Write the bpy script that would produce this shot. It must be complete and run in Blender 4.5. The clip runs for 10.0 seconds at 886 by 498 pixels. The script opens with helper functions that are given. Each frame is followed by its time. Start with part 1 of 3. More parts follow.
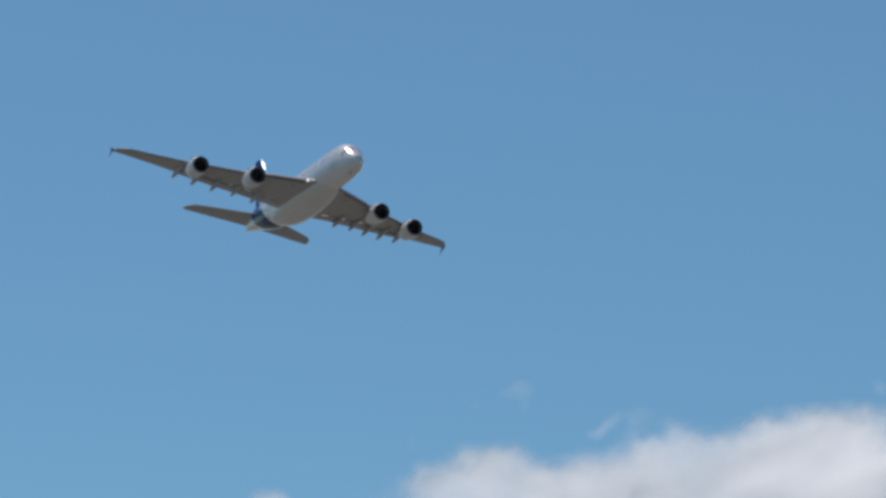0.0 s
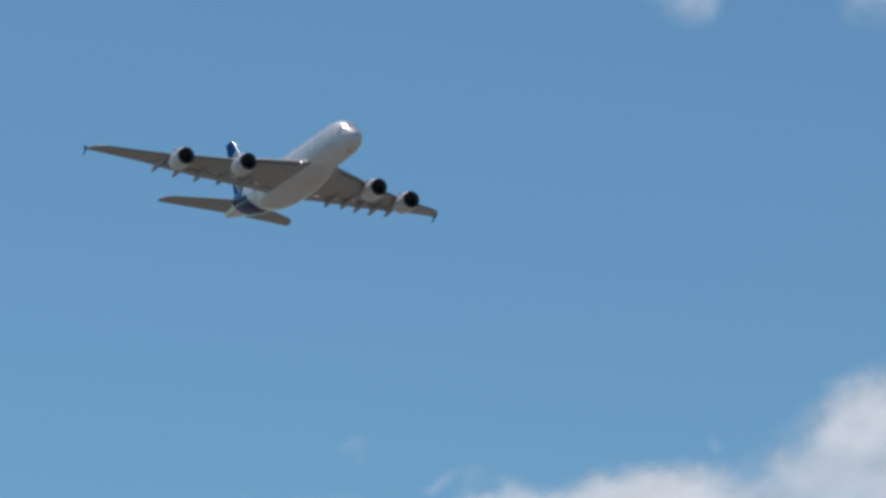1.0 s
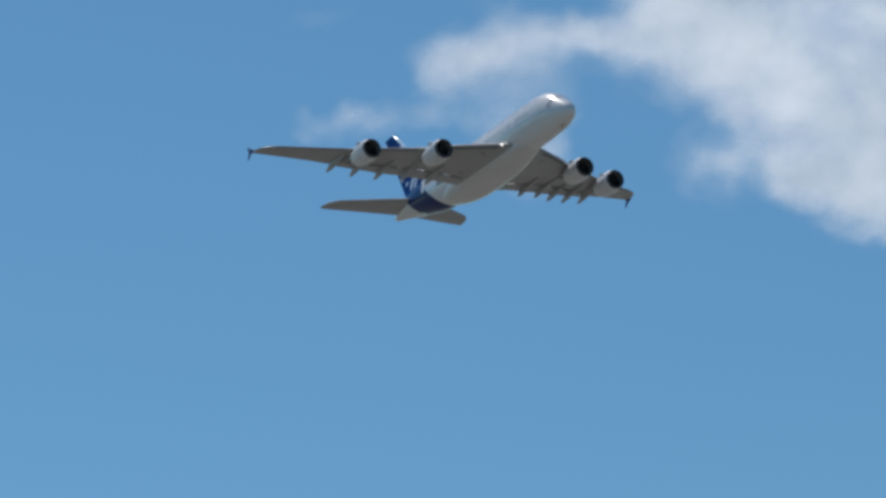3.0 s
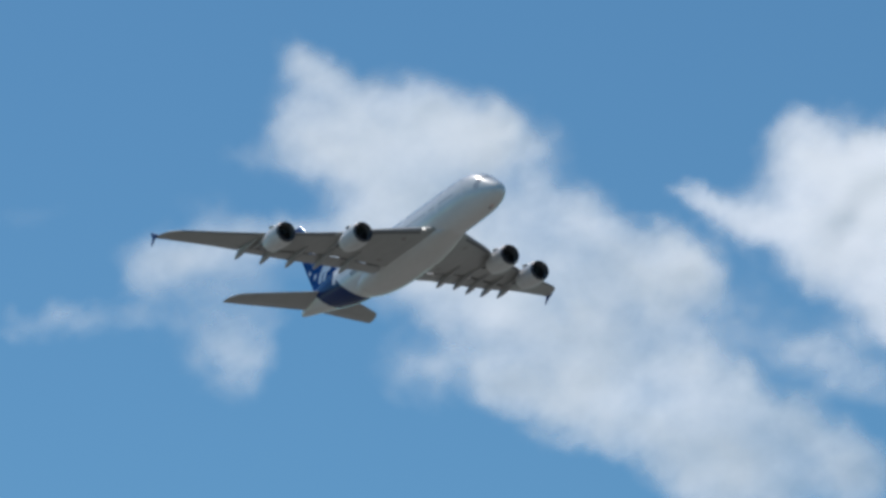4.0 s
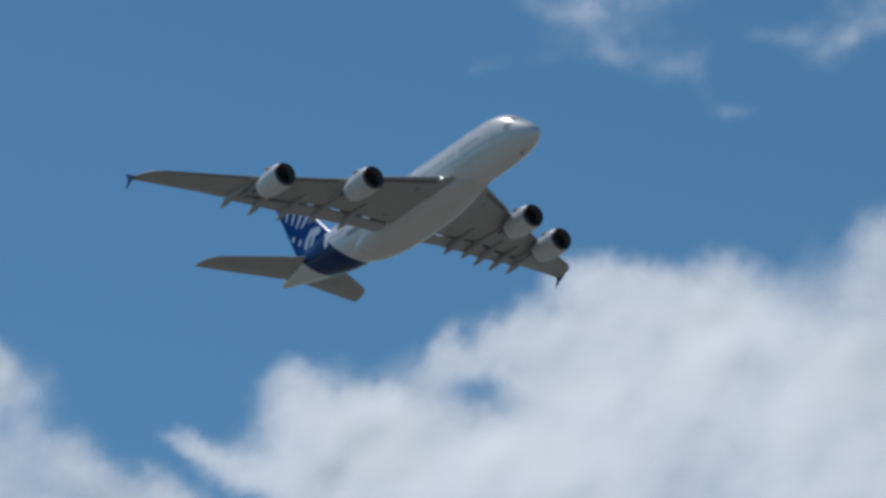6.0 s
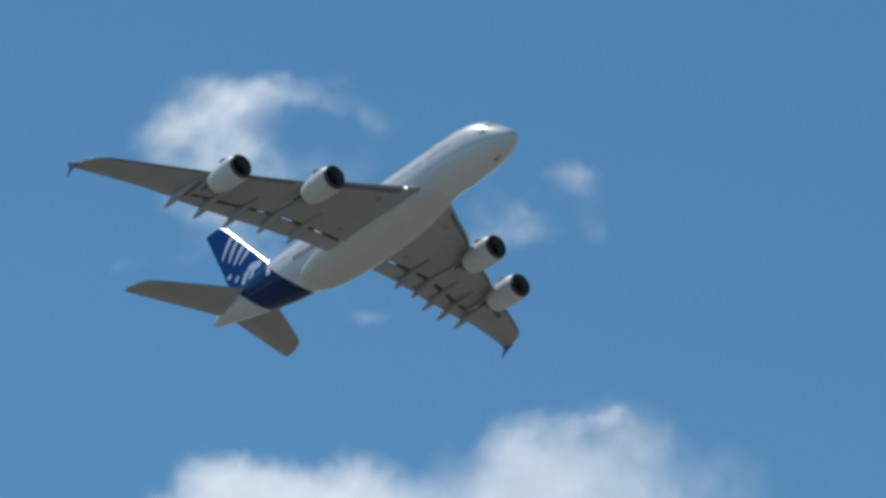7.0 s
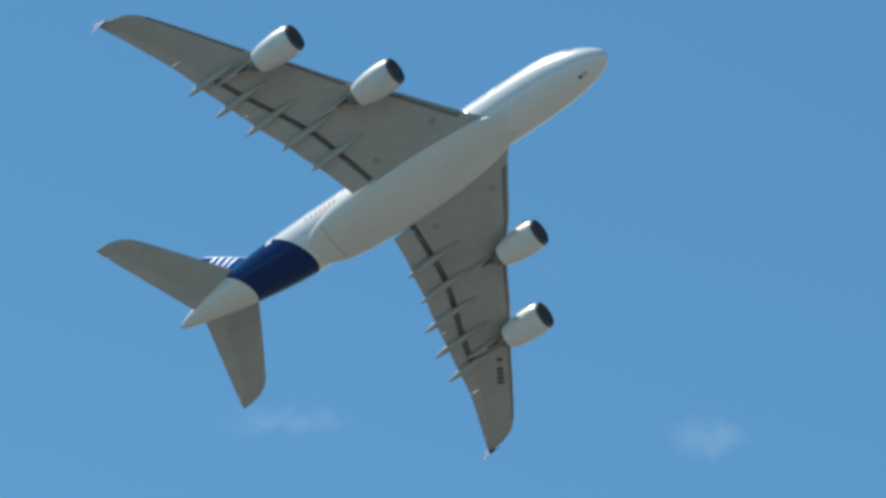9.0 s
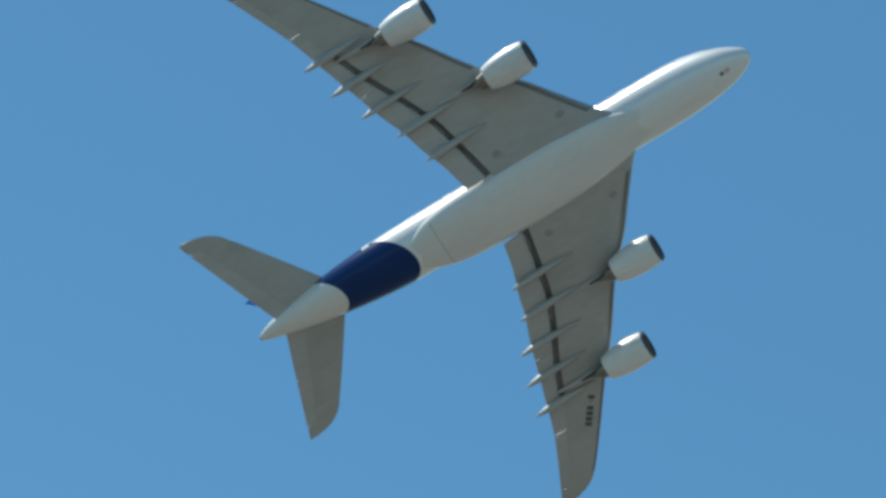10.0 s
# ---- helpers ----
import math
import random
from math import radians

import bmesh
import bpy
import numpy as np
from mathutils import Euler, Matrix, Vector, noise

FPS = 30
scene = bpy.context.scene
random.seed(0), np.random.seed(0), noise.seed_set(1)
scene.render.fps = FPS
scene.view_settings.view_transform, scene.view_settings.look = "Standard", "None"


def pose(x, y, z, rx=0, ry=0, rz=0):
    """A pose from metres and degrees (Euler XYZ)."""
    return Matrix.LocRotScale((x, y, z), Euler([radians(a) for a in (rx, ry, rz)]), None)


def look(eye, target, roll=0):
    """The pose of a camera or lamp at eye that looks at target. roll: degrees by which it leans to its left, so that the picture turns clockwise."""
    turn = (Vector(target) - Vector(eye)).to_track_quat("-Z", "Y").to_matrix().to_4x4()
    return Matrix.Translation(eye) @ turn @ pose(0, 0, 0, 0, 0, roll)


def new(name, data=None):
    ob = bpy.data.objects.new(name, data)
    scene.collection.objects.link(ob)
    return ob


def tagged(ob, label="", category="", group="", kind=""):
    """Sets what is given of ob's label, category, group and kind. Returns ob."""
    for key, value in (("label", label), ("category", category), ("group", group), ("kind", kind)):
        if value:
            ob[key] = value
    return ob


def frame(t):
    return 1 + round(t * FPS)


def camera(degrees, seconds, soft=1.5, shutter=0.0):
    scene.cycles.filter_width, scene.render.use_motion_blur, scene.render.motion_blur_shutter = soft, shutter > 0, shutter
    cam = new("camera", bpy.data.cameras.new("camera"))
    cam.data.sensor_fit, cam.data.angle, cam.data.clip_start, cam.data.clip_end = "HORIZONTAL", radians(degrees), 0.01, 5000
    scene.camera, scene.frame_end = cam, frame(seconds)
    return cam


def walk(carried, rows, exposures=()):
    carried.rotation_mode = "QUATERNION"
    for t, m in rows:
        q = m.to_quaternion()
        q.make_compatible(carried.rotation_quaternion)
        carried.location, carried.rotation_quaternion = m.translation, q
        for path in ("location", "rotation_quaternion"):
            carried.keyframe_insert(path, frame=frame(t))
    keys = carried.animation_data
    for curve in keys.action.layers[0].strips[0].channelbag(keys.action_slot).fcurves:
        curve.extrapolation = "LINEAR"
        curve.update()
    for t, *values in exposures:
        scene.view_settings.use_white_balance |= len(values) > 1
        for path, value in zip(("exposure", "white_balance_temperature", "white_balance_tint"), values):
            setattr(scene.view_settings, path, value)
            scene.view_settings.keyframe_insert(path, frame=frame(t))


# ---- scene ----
# ---------------------------------------------------------------- camera
cam = camera(9.4, 10.0, soft=3.3)
walk(cam, [
    (0.0, pose(0, 0, 1.7, 103.436, 0, 8.173)),
    (0.5, pose(0, 0, 1.7, 103.432, 0, 7.042)),
    (1.0, pose(0, 0, 1.7, 104.026, 0, 6.386)),
    (1.5, pose(0, 0, 1.7, 105.184, 0, 6.280)),
    (2.0, pose(0, 0, 1.7, 105.335, 0, 5.922)),
    (2.2, pose(0, 0, 1.7, 105.421, 0, 5.722)),
    (3.3, pose(0, 0, 1.7, 106.445, 0, 3.256)),
    (3.5, pose(0, 0, 1.7, 107.162, 0, 2.106)),
    (4.0, pose(0, 0, 1.7, 108.001, 0, 1.319)),
    (4.5, pose(0, 0, 1.7, 108.366, 0, -0.000)),
    (5.0, pose(0, 0, 1.7, 108.726, 0, -1.541)),
    (5.5, pose(0, 0, 1.7, 109.589, 0, -3.107)),
    (6.0, pose(0, 0, 1.7, 110.632, 0, -4.389)),
    (6.2, pose(0, 0, 1.7, 110.904, 0, -5.173)),
    (7.3, pose(0, 0, 1.7, 113.695, 0, -9.808)),
    (7.5, pose(0, 0, 1.7, 114.157, 0, -10.617)),
    (7.7, pose(0, 0, 1.7, 114.216, 0, -11.305)),
    (8.0, pose(0, 0, 1.7, 114.921, 0, -12.669)),
    (8.1, pose(0, 0, 1.7, 115.403, 0, -13.338)),
    (8.5, pose(0, 0, 1.7, 116.401, 0, -14.867)),
    (8.7, pose(0, 0, 1.7, 116.170, 0, -16.251)),
    (9.0, pose(0, 0, 1.7, 116.980, 0, -17.496)),
    (9.2, pose(0, 0, 1.7, 117.348, 0, -17.573)),
    (9.5, pose(0, 0, 1.7, 118.223, 0, -18.645)),
    (10.0, pose(0, 0, 1.7, 119.652, 0, -22.094)),
], exposures=[(0.0, -0.49, 6700, 19), (2.2, -0.45, 6550, 16), (3.5, -0.39, 6350, 14), (4.5, -0.43, 6290, 13), (5.0, -0.59, 6260, 14), (5.3, -0.63, 6250, 14), (6.0, -0.67, 6250, 14), (6.2, -0.65, 6250, 14), (7.3, -0.20, 6350, 11), (8.0, 0.11, 6450, 12), (8.5, 0.18, 6480, 12), (9.0, 0.20, 6440, 6), (10.0, 0.20, 6430, 4)])

# ---------------------------------------------------------------- light
SUN_AZ, SUN_EL = -45.0, 61.3          # degrees; azimuth clockwise from +y
world = bpy.data.worlds.new("sky")
scene.world = world
world.use_nodes = True
wn = world.node_tree.nodes
sky = wn.new("ShaderNodeTexSky")
sky.sky_type = "NISHITA"
sky.sun_disc = False
sky.sun_elevation = radians(SUN_EL)
sky.sun_rotation = radians(SUN_AZ)
sky.altitude, sky.air_density, sky.dust_density, sky.ozone_density = 100, 1.0, 0.0, 4.0
wn["Background"].inputs["Strength"].default_value = 0.109
tint = wn.new("ShaderNodeMix")                  # clear, deep blue air
tint.data_type, tint.blend_type = "RGBA", "MULTIPLY"
tint.inputs["Factor"].default_value = 1.0
tint.inputs["B"].default_value = (0.66, 1.0, 1.0, 1)
world.node_tree.links.new(sky.outputs["Color"], tint.inputs["A"])
world.node_tree.links.new(tint.outputs["Result"], wn["Background"].inputs["Color"])
sun = new("sun", bpy.data.lights.new("sun", "SUN"))
sun.data.energy, sun.data.angle, sun.data.color = 4.0, radians(0.6), (1.0, 0.95, 0.87)
sa, se = radians(SUN_AZ), radians(SUN_EL)
sun.matrix_world = look((math.sin(sa) * math.cos(se) * 900, math.cos(sa) * math.cos(se) * 900, math.sin(se) * 900), (0, 0, 0))


# ---------------------------------------------------------------- materials
def material(name, color, rough=0.5, metal=0.0, grain=0.06, scale=3.0, stain=0.0, bump=0.0, coat=0.0, gloss=0.07):
    """A painted or metal skin: base colour with fine mottling, broad stains drawn out along the body, faint relief."""
    m = bpy.data.materials.new(name)
    m.use_nodes = True
    n, l = m.node_tree.nodes, m.node_tree.links
    b = n["Principled BSDF"]
    tc = n.new("ShaderNodeTexCoord")
    mp = n.new("ShaderNodeMapping")
    mp.inputs["Scale"].default_value = (0.35, 1.0, 1.0)
    l.new(tc.outputs["Object"], mp.inputs["Vector"])
    fine, broad = n.new("ShaderNodeTexNoise"), n.new("ShaderNodeTexNoise")
    fine.inputs["Scale"].default_value, fine.inputs["Detail"].default_value = scale, 6
    broad.inputs["Scale"].default_value, broad.inputs["Detail"].default_value = scale * 0.12, 4
    l.new(mp.outputs[0], fine.inputs["Vector"])
    l.new(mp.outputs[0], broad.inputs["Vector"])
    mix1, mix2 = n.new("ShaderNodeMix"), n.new("ShaderNodeMix")
    mix1.data_type = mix2.data_type = "RGBA"
    mix1.inputs["A"].default_value = (*[c * (1 - grain) for c in color], 1)
    mix1.inputs["B"].default_value = (*[min(1, c * (1 + grain)) for c in color], 1)
    l.new(fine.outputs["Fac"], mix1.inputs["Factor"])
    ramp = n.new("ShaderNodeMapRange")
    ramp.inputs["From Min"].default_value, ramp.inputs["From Max"].default_value = 0.45, 0.75
    ramp.inputs["To Max"].default_value = stain
    l.new(broad.outputs["Fac"], ramp.inputs["Value"])
    l.new(ramp.outputs[0], mix2.inputs["Factor"])
    l.new(mix1.outputs["Result"], mix2.inputs["A"])
    mix2.inputs["B"].default_value = (*[c * 0.55 for c in color], 1)
    l.new(mix2.outputs["Result"], b.inputs["Base Color"])
    b.inputs["Roughness"].default_value, b.inputs["Metallic"].default_value = rough, metal
    b.inputs["Coat Weight"].default_value, b.inputs["Coat Roughness"].default_value = coat, gloss
    if bump:
        bp = n.new("ShaderNodeBump")
        bp.inputs["Strength"].default_value, bp.inputs["Distance"].default_value = bump, 0.05
        l.new(fine.outputs["Fac"], bp.inputs["Height"])
        l.new(bp.outputs[0], b.inputs["Normal"])
    return m


WHITE = material("white_paint", (0.70, 0.70, 0.69), 0.42, grain=0.06, scale=1.6, stain=0.10, coat=1.0, gloss=0.13)
WHITE.node_tree.nodes["Principled BSDF"].inputs["Coat IOR"].default_value = 1.62
WHITE.node_tree.nodes["Principled BSDF"].inputs["Specular IOR Level"].default_value = 0.2
BELLY = material("belly_paint", (0.635, 0.626, 0.60), 0.42, grain=0.08, scale=1.6, stain=0.16, coat=0.6, gloss=0.16)
GREY = material("wing_grey_paint", (0.36, 0.36, 0.345), 0.45, grain=0.16, scale=1.3, stain=0.36)
PANEL = material("control_surface_grey", (0.40, 0.40, 0.39), 0.45, grain=0.14, scale=1.5, stain=0.28)
BLUE = material("deep_blue_paint", (0.008, 0.03, 0.115), 0.16, grain=0.2, scale=0.6, stain=0.2)
BLUE.node_tree.nodes["Principled BSDF"].inputs["Specular IOR Level"].default_value = 0.15
FINBLUE = material("fin_blue_paint", (0.018, 0.075, 0.25), 0.36, grain=0.3, scale=0.5, stain=0.3)
FINBLUE.node_tree.nodes["Principled BSDF"].inputs["Specular IOR Level"].default_value = 0.0
FENCE = material("fence_blue_paint", (0.02, 0.065, 0.20), 0.6, grain=0.2)
NACELLE = material("nacelle_paint", (0.66, 0.66, 0.65), 0.42, grain=0.16, scale=1.8, stain=0.36, coat=0.35, gloss=0.12)
PALE = material("pale_blue_paint", (0.58, 0.66, 0.78), 0.35, grain=0.15, scale=0.9, coat=0.6)
# slot walls, fan backing, undersides of added strips, painted shade under the slats
DARK = material("dark_gap_and_shade", (0.16, 0.158, 0.155), 0.7, grain=0.3, scale=2.0)
# dark colour holds the lip's reflection of ground and sky
LIP = material("intake_lip_metal", (0.075, 0.078, 0.095), 0.5, metal=0.3, grain=0.15, scale=2.0)
BURNT = material("burnt_metal", (0.20, 0.18, 0.16), 0.4, metal=0.9, grain=0.25, scale=3.0)
FAN = material("fan_blade", (0.09, 0.09, 0.10), 0.4, metal=0.6, grain=0.2, scale=4.0)
GLASS = material("cockpit_glass", (0.56, 0.54, 0.52), 0.17, metal=0.3, grain=0.1)
REG = material("lettering_grey", (0.07, 0.07, 0.075), 0.5, grain=0.3)
LAMP = material("landing_light_glass", (0.9, 0.9, 0.88), 0.1)
LAMP.node_tree.nodes["Principled BSDF"].inputs["Emission Color"].default_value = (1.0, 0.96, 0.88, 1)
LAMP.node_tree.nodes["Principled BSDF"].inputs["Emission Strength"].default_value = 3.5
# pale tone of the sunlit flap noses, on added strips
SUNLIT_NOSE = material("sunlit_nose_tone", (0.80, 0.80, 0.78), 0.4, grain=0.1, scale=2.0)
RED = material("red_marking", (0.46, 0.17, 0.15), 0.5)
MARK = material("faint_red_marking", (0.56, 0.42, 0.38), 0.4)
INK = material("dark_lettering", (0.20, 0.19, 0.21), 0.5, grain=0.3)
BLACKISH = material("blackish_metal", (0.05, 0.05, 0.056), 0.6, grain=0.3, scale=2.0)
SEAM = material("panel_seam", (0.22, 0.20, 0.18), 0.6, grain=0.2)
COVER = material("cover_paint", (0.29, 0.27, 0.255), 0.55, grain=0.3)
FAIRING = material("fairing_grey_paint", (0.37, 0.37, 0.36), 0.4, grain=0.07, scale=1.4, stain=0.25)
SLAT = material("slat_metal", (0.31, 0.31, 0.315), 0.4, metal=0.15, grain=0.1, scale=1.5, stain=0.2)
FINEDGE = material("fin_edge_metal", (0.86, 0.87, 0.88), 0.21, metal=1.0, grain=0.03)
DOORGREY = material("door_paint", (0.70, 0.70, 0.70), 0.3, grain=0.03, coat=0.4)
DUCT = material("intake_lining", (0.17, 0.17, 0.175), 0.5, grain=0.2, scale=2.0)
PORTHOLE = material("cabin_window", (0.40, 0.41, 0.43), 0.15, grain=0.2, coat=0.6)


# ---------------------------------------------------------------- mesh helpers
def part(name, bm, mat, parent, label=""):
    """Links a bmesh as one smooth mesh object under a thing or a part."""
    bmesh.ops.recalc_face_normals(bm, faces=bm.faces)
    me = bpy.data.meshes.new(name)
    bm.to_mesh(me)
    bm.free()
    for p in me.polygons:
        p.use_smooth = True
    me.set_sharp_from_angle(angle=radians(38))
    for x in (mat if isinstance(mat, (list, tuple)) else [mat]):
        me.materials.append(x)
    ob = new(name, me)
    ob.parent = parent
    if label:
        tagged(ob, label)
    return ob


def loft(rings, cap=True, closed=True):
    """A skin over rings of equally many points."""
    bm = bmesh.new()
    vs = [[bm.verts.new(p) for p in r] for r in rings]
    n = len(rings[0])
    for a, b in zip(vs, vs[1:]):
        for i in range(n if closed else n - 1):
            j = (i + 1) % n
            bm.faces.new((a[i], a[j], b[j], b[i]))
    if cap and closed:
        bm.faces.new(vs[0])
        bm.faces.new(vs[-1])
    return bm


def lerp_table(table, x):
    """Smooth (monotone-ish cubic) interpolation in a table of (x, value, ...)."""
    for i in range(len(table) - 1):
        if x <= table[i + 1][0]:
            break
    p0, p1, p2, p3 = (table[max(0, min(len(table) - 1, k))] for k in (i - 1, i, i + 1, i + 2))
    h = p2[0] - p1[0]
    u = min(1, max(0, (x - p1[0]) / h))
    out = []
    for k in range(1, len(p1)):
        m1 = (p2[k] - p0[k]) / (p2[0] - p0[0]) if p1 is not p0 else (p2[k] - p1[k]) / h
        m2 = (p3[k] - p1[k]) / (p3[0] - p1[0]) if p3 is not p2 else (p2[k] - p1[k]) / h
        out.append((2 * u**3 - 3 * u**2 + 1) * p1[k] + (u**3 - 2 * u**2 + u) * h * m1 + (-2 * u**3 + 3 * u**2) * p2[k] + (u**3 - u**2) * h * m2)
    return out


# ---------------------------------------------------------------- the airliner
# body space: x forward, y to port, z up; station s metres behind the nose tip lies at x = 35 - s
def X(s):
    return 35.0 - s


# station, top, bottom, half width
HULL = [(0.0, -1.05, -1.25, 0.10), (0.25, -0.30, -1.78, 0.72), (0.8, 0.40, -2.2, 1.22), (1.8, 1.22, -2.62, 1.80), (3.2, 2.3, -2.98, 2.36), (4.8, 3.45, -3.25, 2.80), (6.8, 4.38, -3.38, 3.17), (9.0, 4.9, -3.43, 3.42), (11.5, 5.13, -3.45, 3.54), (14.5, 5.2, -3.45, 3.57), (30.0, 5.2, -3.45, 3.57), (44.0, 5.2, -3.45, 3.57), (48.0, 5.18, -3.3, 3.53), (52.0, 5.1, -2.85, 3.38), (56.0, 4.95, -2.05, 3.1), (60.0, 4.6, -1.1, 2.65), (64.0, 4.05, -0.2, 2.02), (67.5, 3.35, 0.62, 1.3), (69.6, 2.6, 1.1, 0.72), (70.4, 2.1, 1.38, 0.33)]


def hull_point(s, a, out=0.0):
    """The skin at station s and angle a (radians from port, upwards), out metres proud of it."""
    top, bot, w = lerp_table(HULL, s)
    zc = bot + (top - bot) * 0.47
    h = (top - zc) if math.sin(a) > 0 else (zc - bot)
    return Vector((X(s), (w + out) * math.cos(a), zc + (h + out) * math.sin(a)))


def hull_patch(s0, s1, a0, a1, out=0.015, ns=3, na=3, bm=None, lean=0.0):
    """A thin plate that follows the skin; lean slants its ends along the body."""
    bm = bm or bmesh.new()
    g = [[bm.verts.new(hull_point(s0 + (s1 - s0) * i / ns + lean * j / na, a0 + (a1 - a0) * j / na, out)) for j in range(na + 1)] for i in range(ns + 1)]
    for i in range(ns):
        for j in range(na):
            bm.faces.new((g[i][j], g[i + 1][j], g[i + 1][j + 1], g[i][j + 1]))
    return bm


def build_fuselage(plane):
    """The hull in three lengths, cut along the slanted ends of the blue band."""
    n = 64

    def ring(s, slant):
        out = []
        for k in range(n):
            a = 2 * math.pi * k / n
            t = s
            for _ in range(6):
                t = s + slant * hull_point(min(70.4, t), a).z
            out.append(hull_point(max(0.0, min(70.4, t)), a))
        return out

    front = [ring(x, 0) for x in (0, 0.1, 0.25, 0.5)] + [ring(0.8 + 0.6 * i, 0) for i in range(70)]
    front += [ring(43.0 + 7.95 * i / 14, i / 14) for i in range(15)]
    body = part("fuselage", loft(front), WHITE, plane, "white oval double-deck fuselage")
    mid = [ring(50.95 + 8.55 * i / 16, 1.0) for i in range(17)]
    part("tail_band", loft(mid), BLUE, body, "deep blue band round the tail")
    rear = [ring(59.5 + 4.9 * i / 10, 1.0 - i / 10) for i in range(11)] + [ring(64.4 + 0.5 * i, 0) for i in range(1, 12)] + [ring(70.25, 0), ring(70.4, 0)]
    part("tail_cone", loft(rear), BELLY, body, "pale grey tail cone")
    part("exhaust_outlet", revolve([(0, 0.34), (0.12, 0.32), (0.14, 0.2), (0.1, 0.1)], X(70.38), 0, 1.73, 20), BURNT, body, "dark exhaust outlet at the tail tip")
    # windscreen
    for side in (1, -1):
        for k in range(4):
            a = math.radians(90 - side * (5 + 20 * k))
            b = math.radians(90 - side * (23 + 20 * k))
            part("windscreen_pane", hull_patch(3.0 + 0.22 * k, 3.85 + 0.30 * k, a, b, 0.02), GLASS, body, "glinting coated cockpit window pane")
    # two decks of cabin windows
    for side in (0, 1):
        for ang, s0, s1 in ((10, 10.5, 54.0), (40, 8.0, 50.0)):
            bm = bmesh.new()
            x = s0
            while x < s1:
                a = math.radians(ang if side == 0 else 180 - ang)
                hull_patch(x, x + 0.26, a - 0.045, a + 0.045, 0.012, 1, 1, bm)
                x += 0.53 if int(x) % 9 else 1.6
            ob = part("window_row", bm, PORTHOLE, body, "row of small dark cabin windows")
            tagged(ob, kind="stuff")
    # cabin doors on both decks
    for side in (0, 1):
        for x, ang in ((7.2, 5), (15.5, 5), (27.5, 5), (40.5, 5), (52.5, 8), (13.5, 38), (28.0, 38), (42.5, 38)):
            a0, a1 = math.radians(ang - 12), math.radians(ang + 14)
            if side:
                a0, a1 = math.pi - a0, math.pi - a1
            part("cabin_door", hull_patch(x, x + 1.1, a0, a1, 0.02), DOORGREY, body, "pale outlined cabin door")
    # nose belly sensor and its marking
    part("belly_sensor", hull_patch(3.75, 4.2, math.radians(-98), math.radians(-89.5), 0.06), FAN, body, "small dark sensor under the nose")
    part("nose_marking", hull_patch(2.9, 3.55, math.radians(-101), math.radians(-87), 0.012), MARK, body, "faint reddish marking under the nose")
    # lettering on the upper starboard flank, too small to read
    for k in range(7):
        s0 = 41.5 + 0.78 * k
        a = math.radians(187.5 - 0.4 * k)
        part("lettering_bar", hull_patch(s0, s0 + 0.5, a - 0.10, a + 0.10, 0.015), RED if k in (2, 3) else INK, body, "unreadable lettering bar")
    return body


def build_fairing(plane):
    tab = [(12.0, 1.4, -3.25, 0.0), (16.0, 2.1, -3.46, 0.05), (19.0, 2.95, -3.68, 0.25), (22.0, 3.65, -4.05, 0.6), (25.0, 4.08, -4.42, 1.0), (28.5, 4.3, -4.68, 1.3), (33, 4.35, -4.78, 1.4), (38, 4.2, -4.7, 1.3), (41.5, 3.9, -4.4, 1.0), (44, 3.4, -4.02, 0.6), (46, 2.7, -3.62, 0.3), (47.6, 1.6, -3.2, 0.1)]
    rings = []
    for i in range(70):
        s = 12.0 + 35.6 * i / 69
        w, zb, up = lerp_table(tab, s)
        pw = 1.0 - 0.2 * min(1, max(0, (s - 19) / 8))
        ring = [Vector((X(s), -min(w, 3.0) * 0.9, -2.6 + up + 1.3))]
        for k in range(33):
            a = math.pi * (1 + k / 32)
            c, q = math.cos(a), math.sin(a)
            ring.append(Vector((X(s), w * math.copysign(abs(c) ** pw, c), -2.6 + up + (zb + 2.6 - up) * abs(q) ** pw)))
        ring.append(Vector((X(s), min(w, 3.0) * 0.9, -2.6 + up + 1.3)))
        rings.append(ring)
    f = part("belly_fairing", loft(rings, cap=False, closed=False), BELLY, plane, "light grey-beige belly fairing")

    def seam(s, w=0.07, k0=0.18, k1=0.82):
        bm = bmesh.new()
        rows = []
        for ds in (0, w):
            ww, zb, up = lerp_table(tab, s + ds)
            r = []
            for k in range(21):
                a = math.pi * (1 + k0 + (k1 - k0) * k / 20)
                c, q = math.cos(a), math.sin(a)
                r.append(bm.verts.new((X(s + ds), (ww + 0.015) * math.copysign(abs(c) ** 0.8, c), -2.6 + up + (zb - 0.015 + 2.6 - up) * abs(q) ** 0.8)))
            rows.append(r)
        for k in range(20):
            bm.faces.new((rows[0][k], rows[0][k + 1], rows[1][k + 1], rows[1][k]))
        part("panel_seam", bm, SEAM, f, "dark seam across the fairing")

    seam(43.9)
    return f


# height of the wing's chord plane along the span: a gulled root and an upward bend in flight
WING_Z = [(2, -2.42), (3.5, -2.27), (6, -1.90), (10, -1.37), (14, -0.86), (20, -0.06), (26, 0.88), (32, 1.98), (39.9, 3.6)]


def wing_z(y):
    return lerp_table(WING_Z, abs(y))[0]


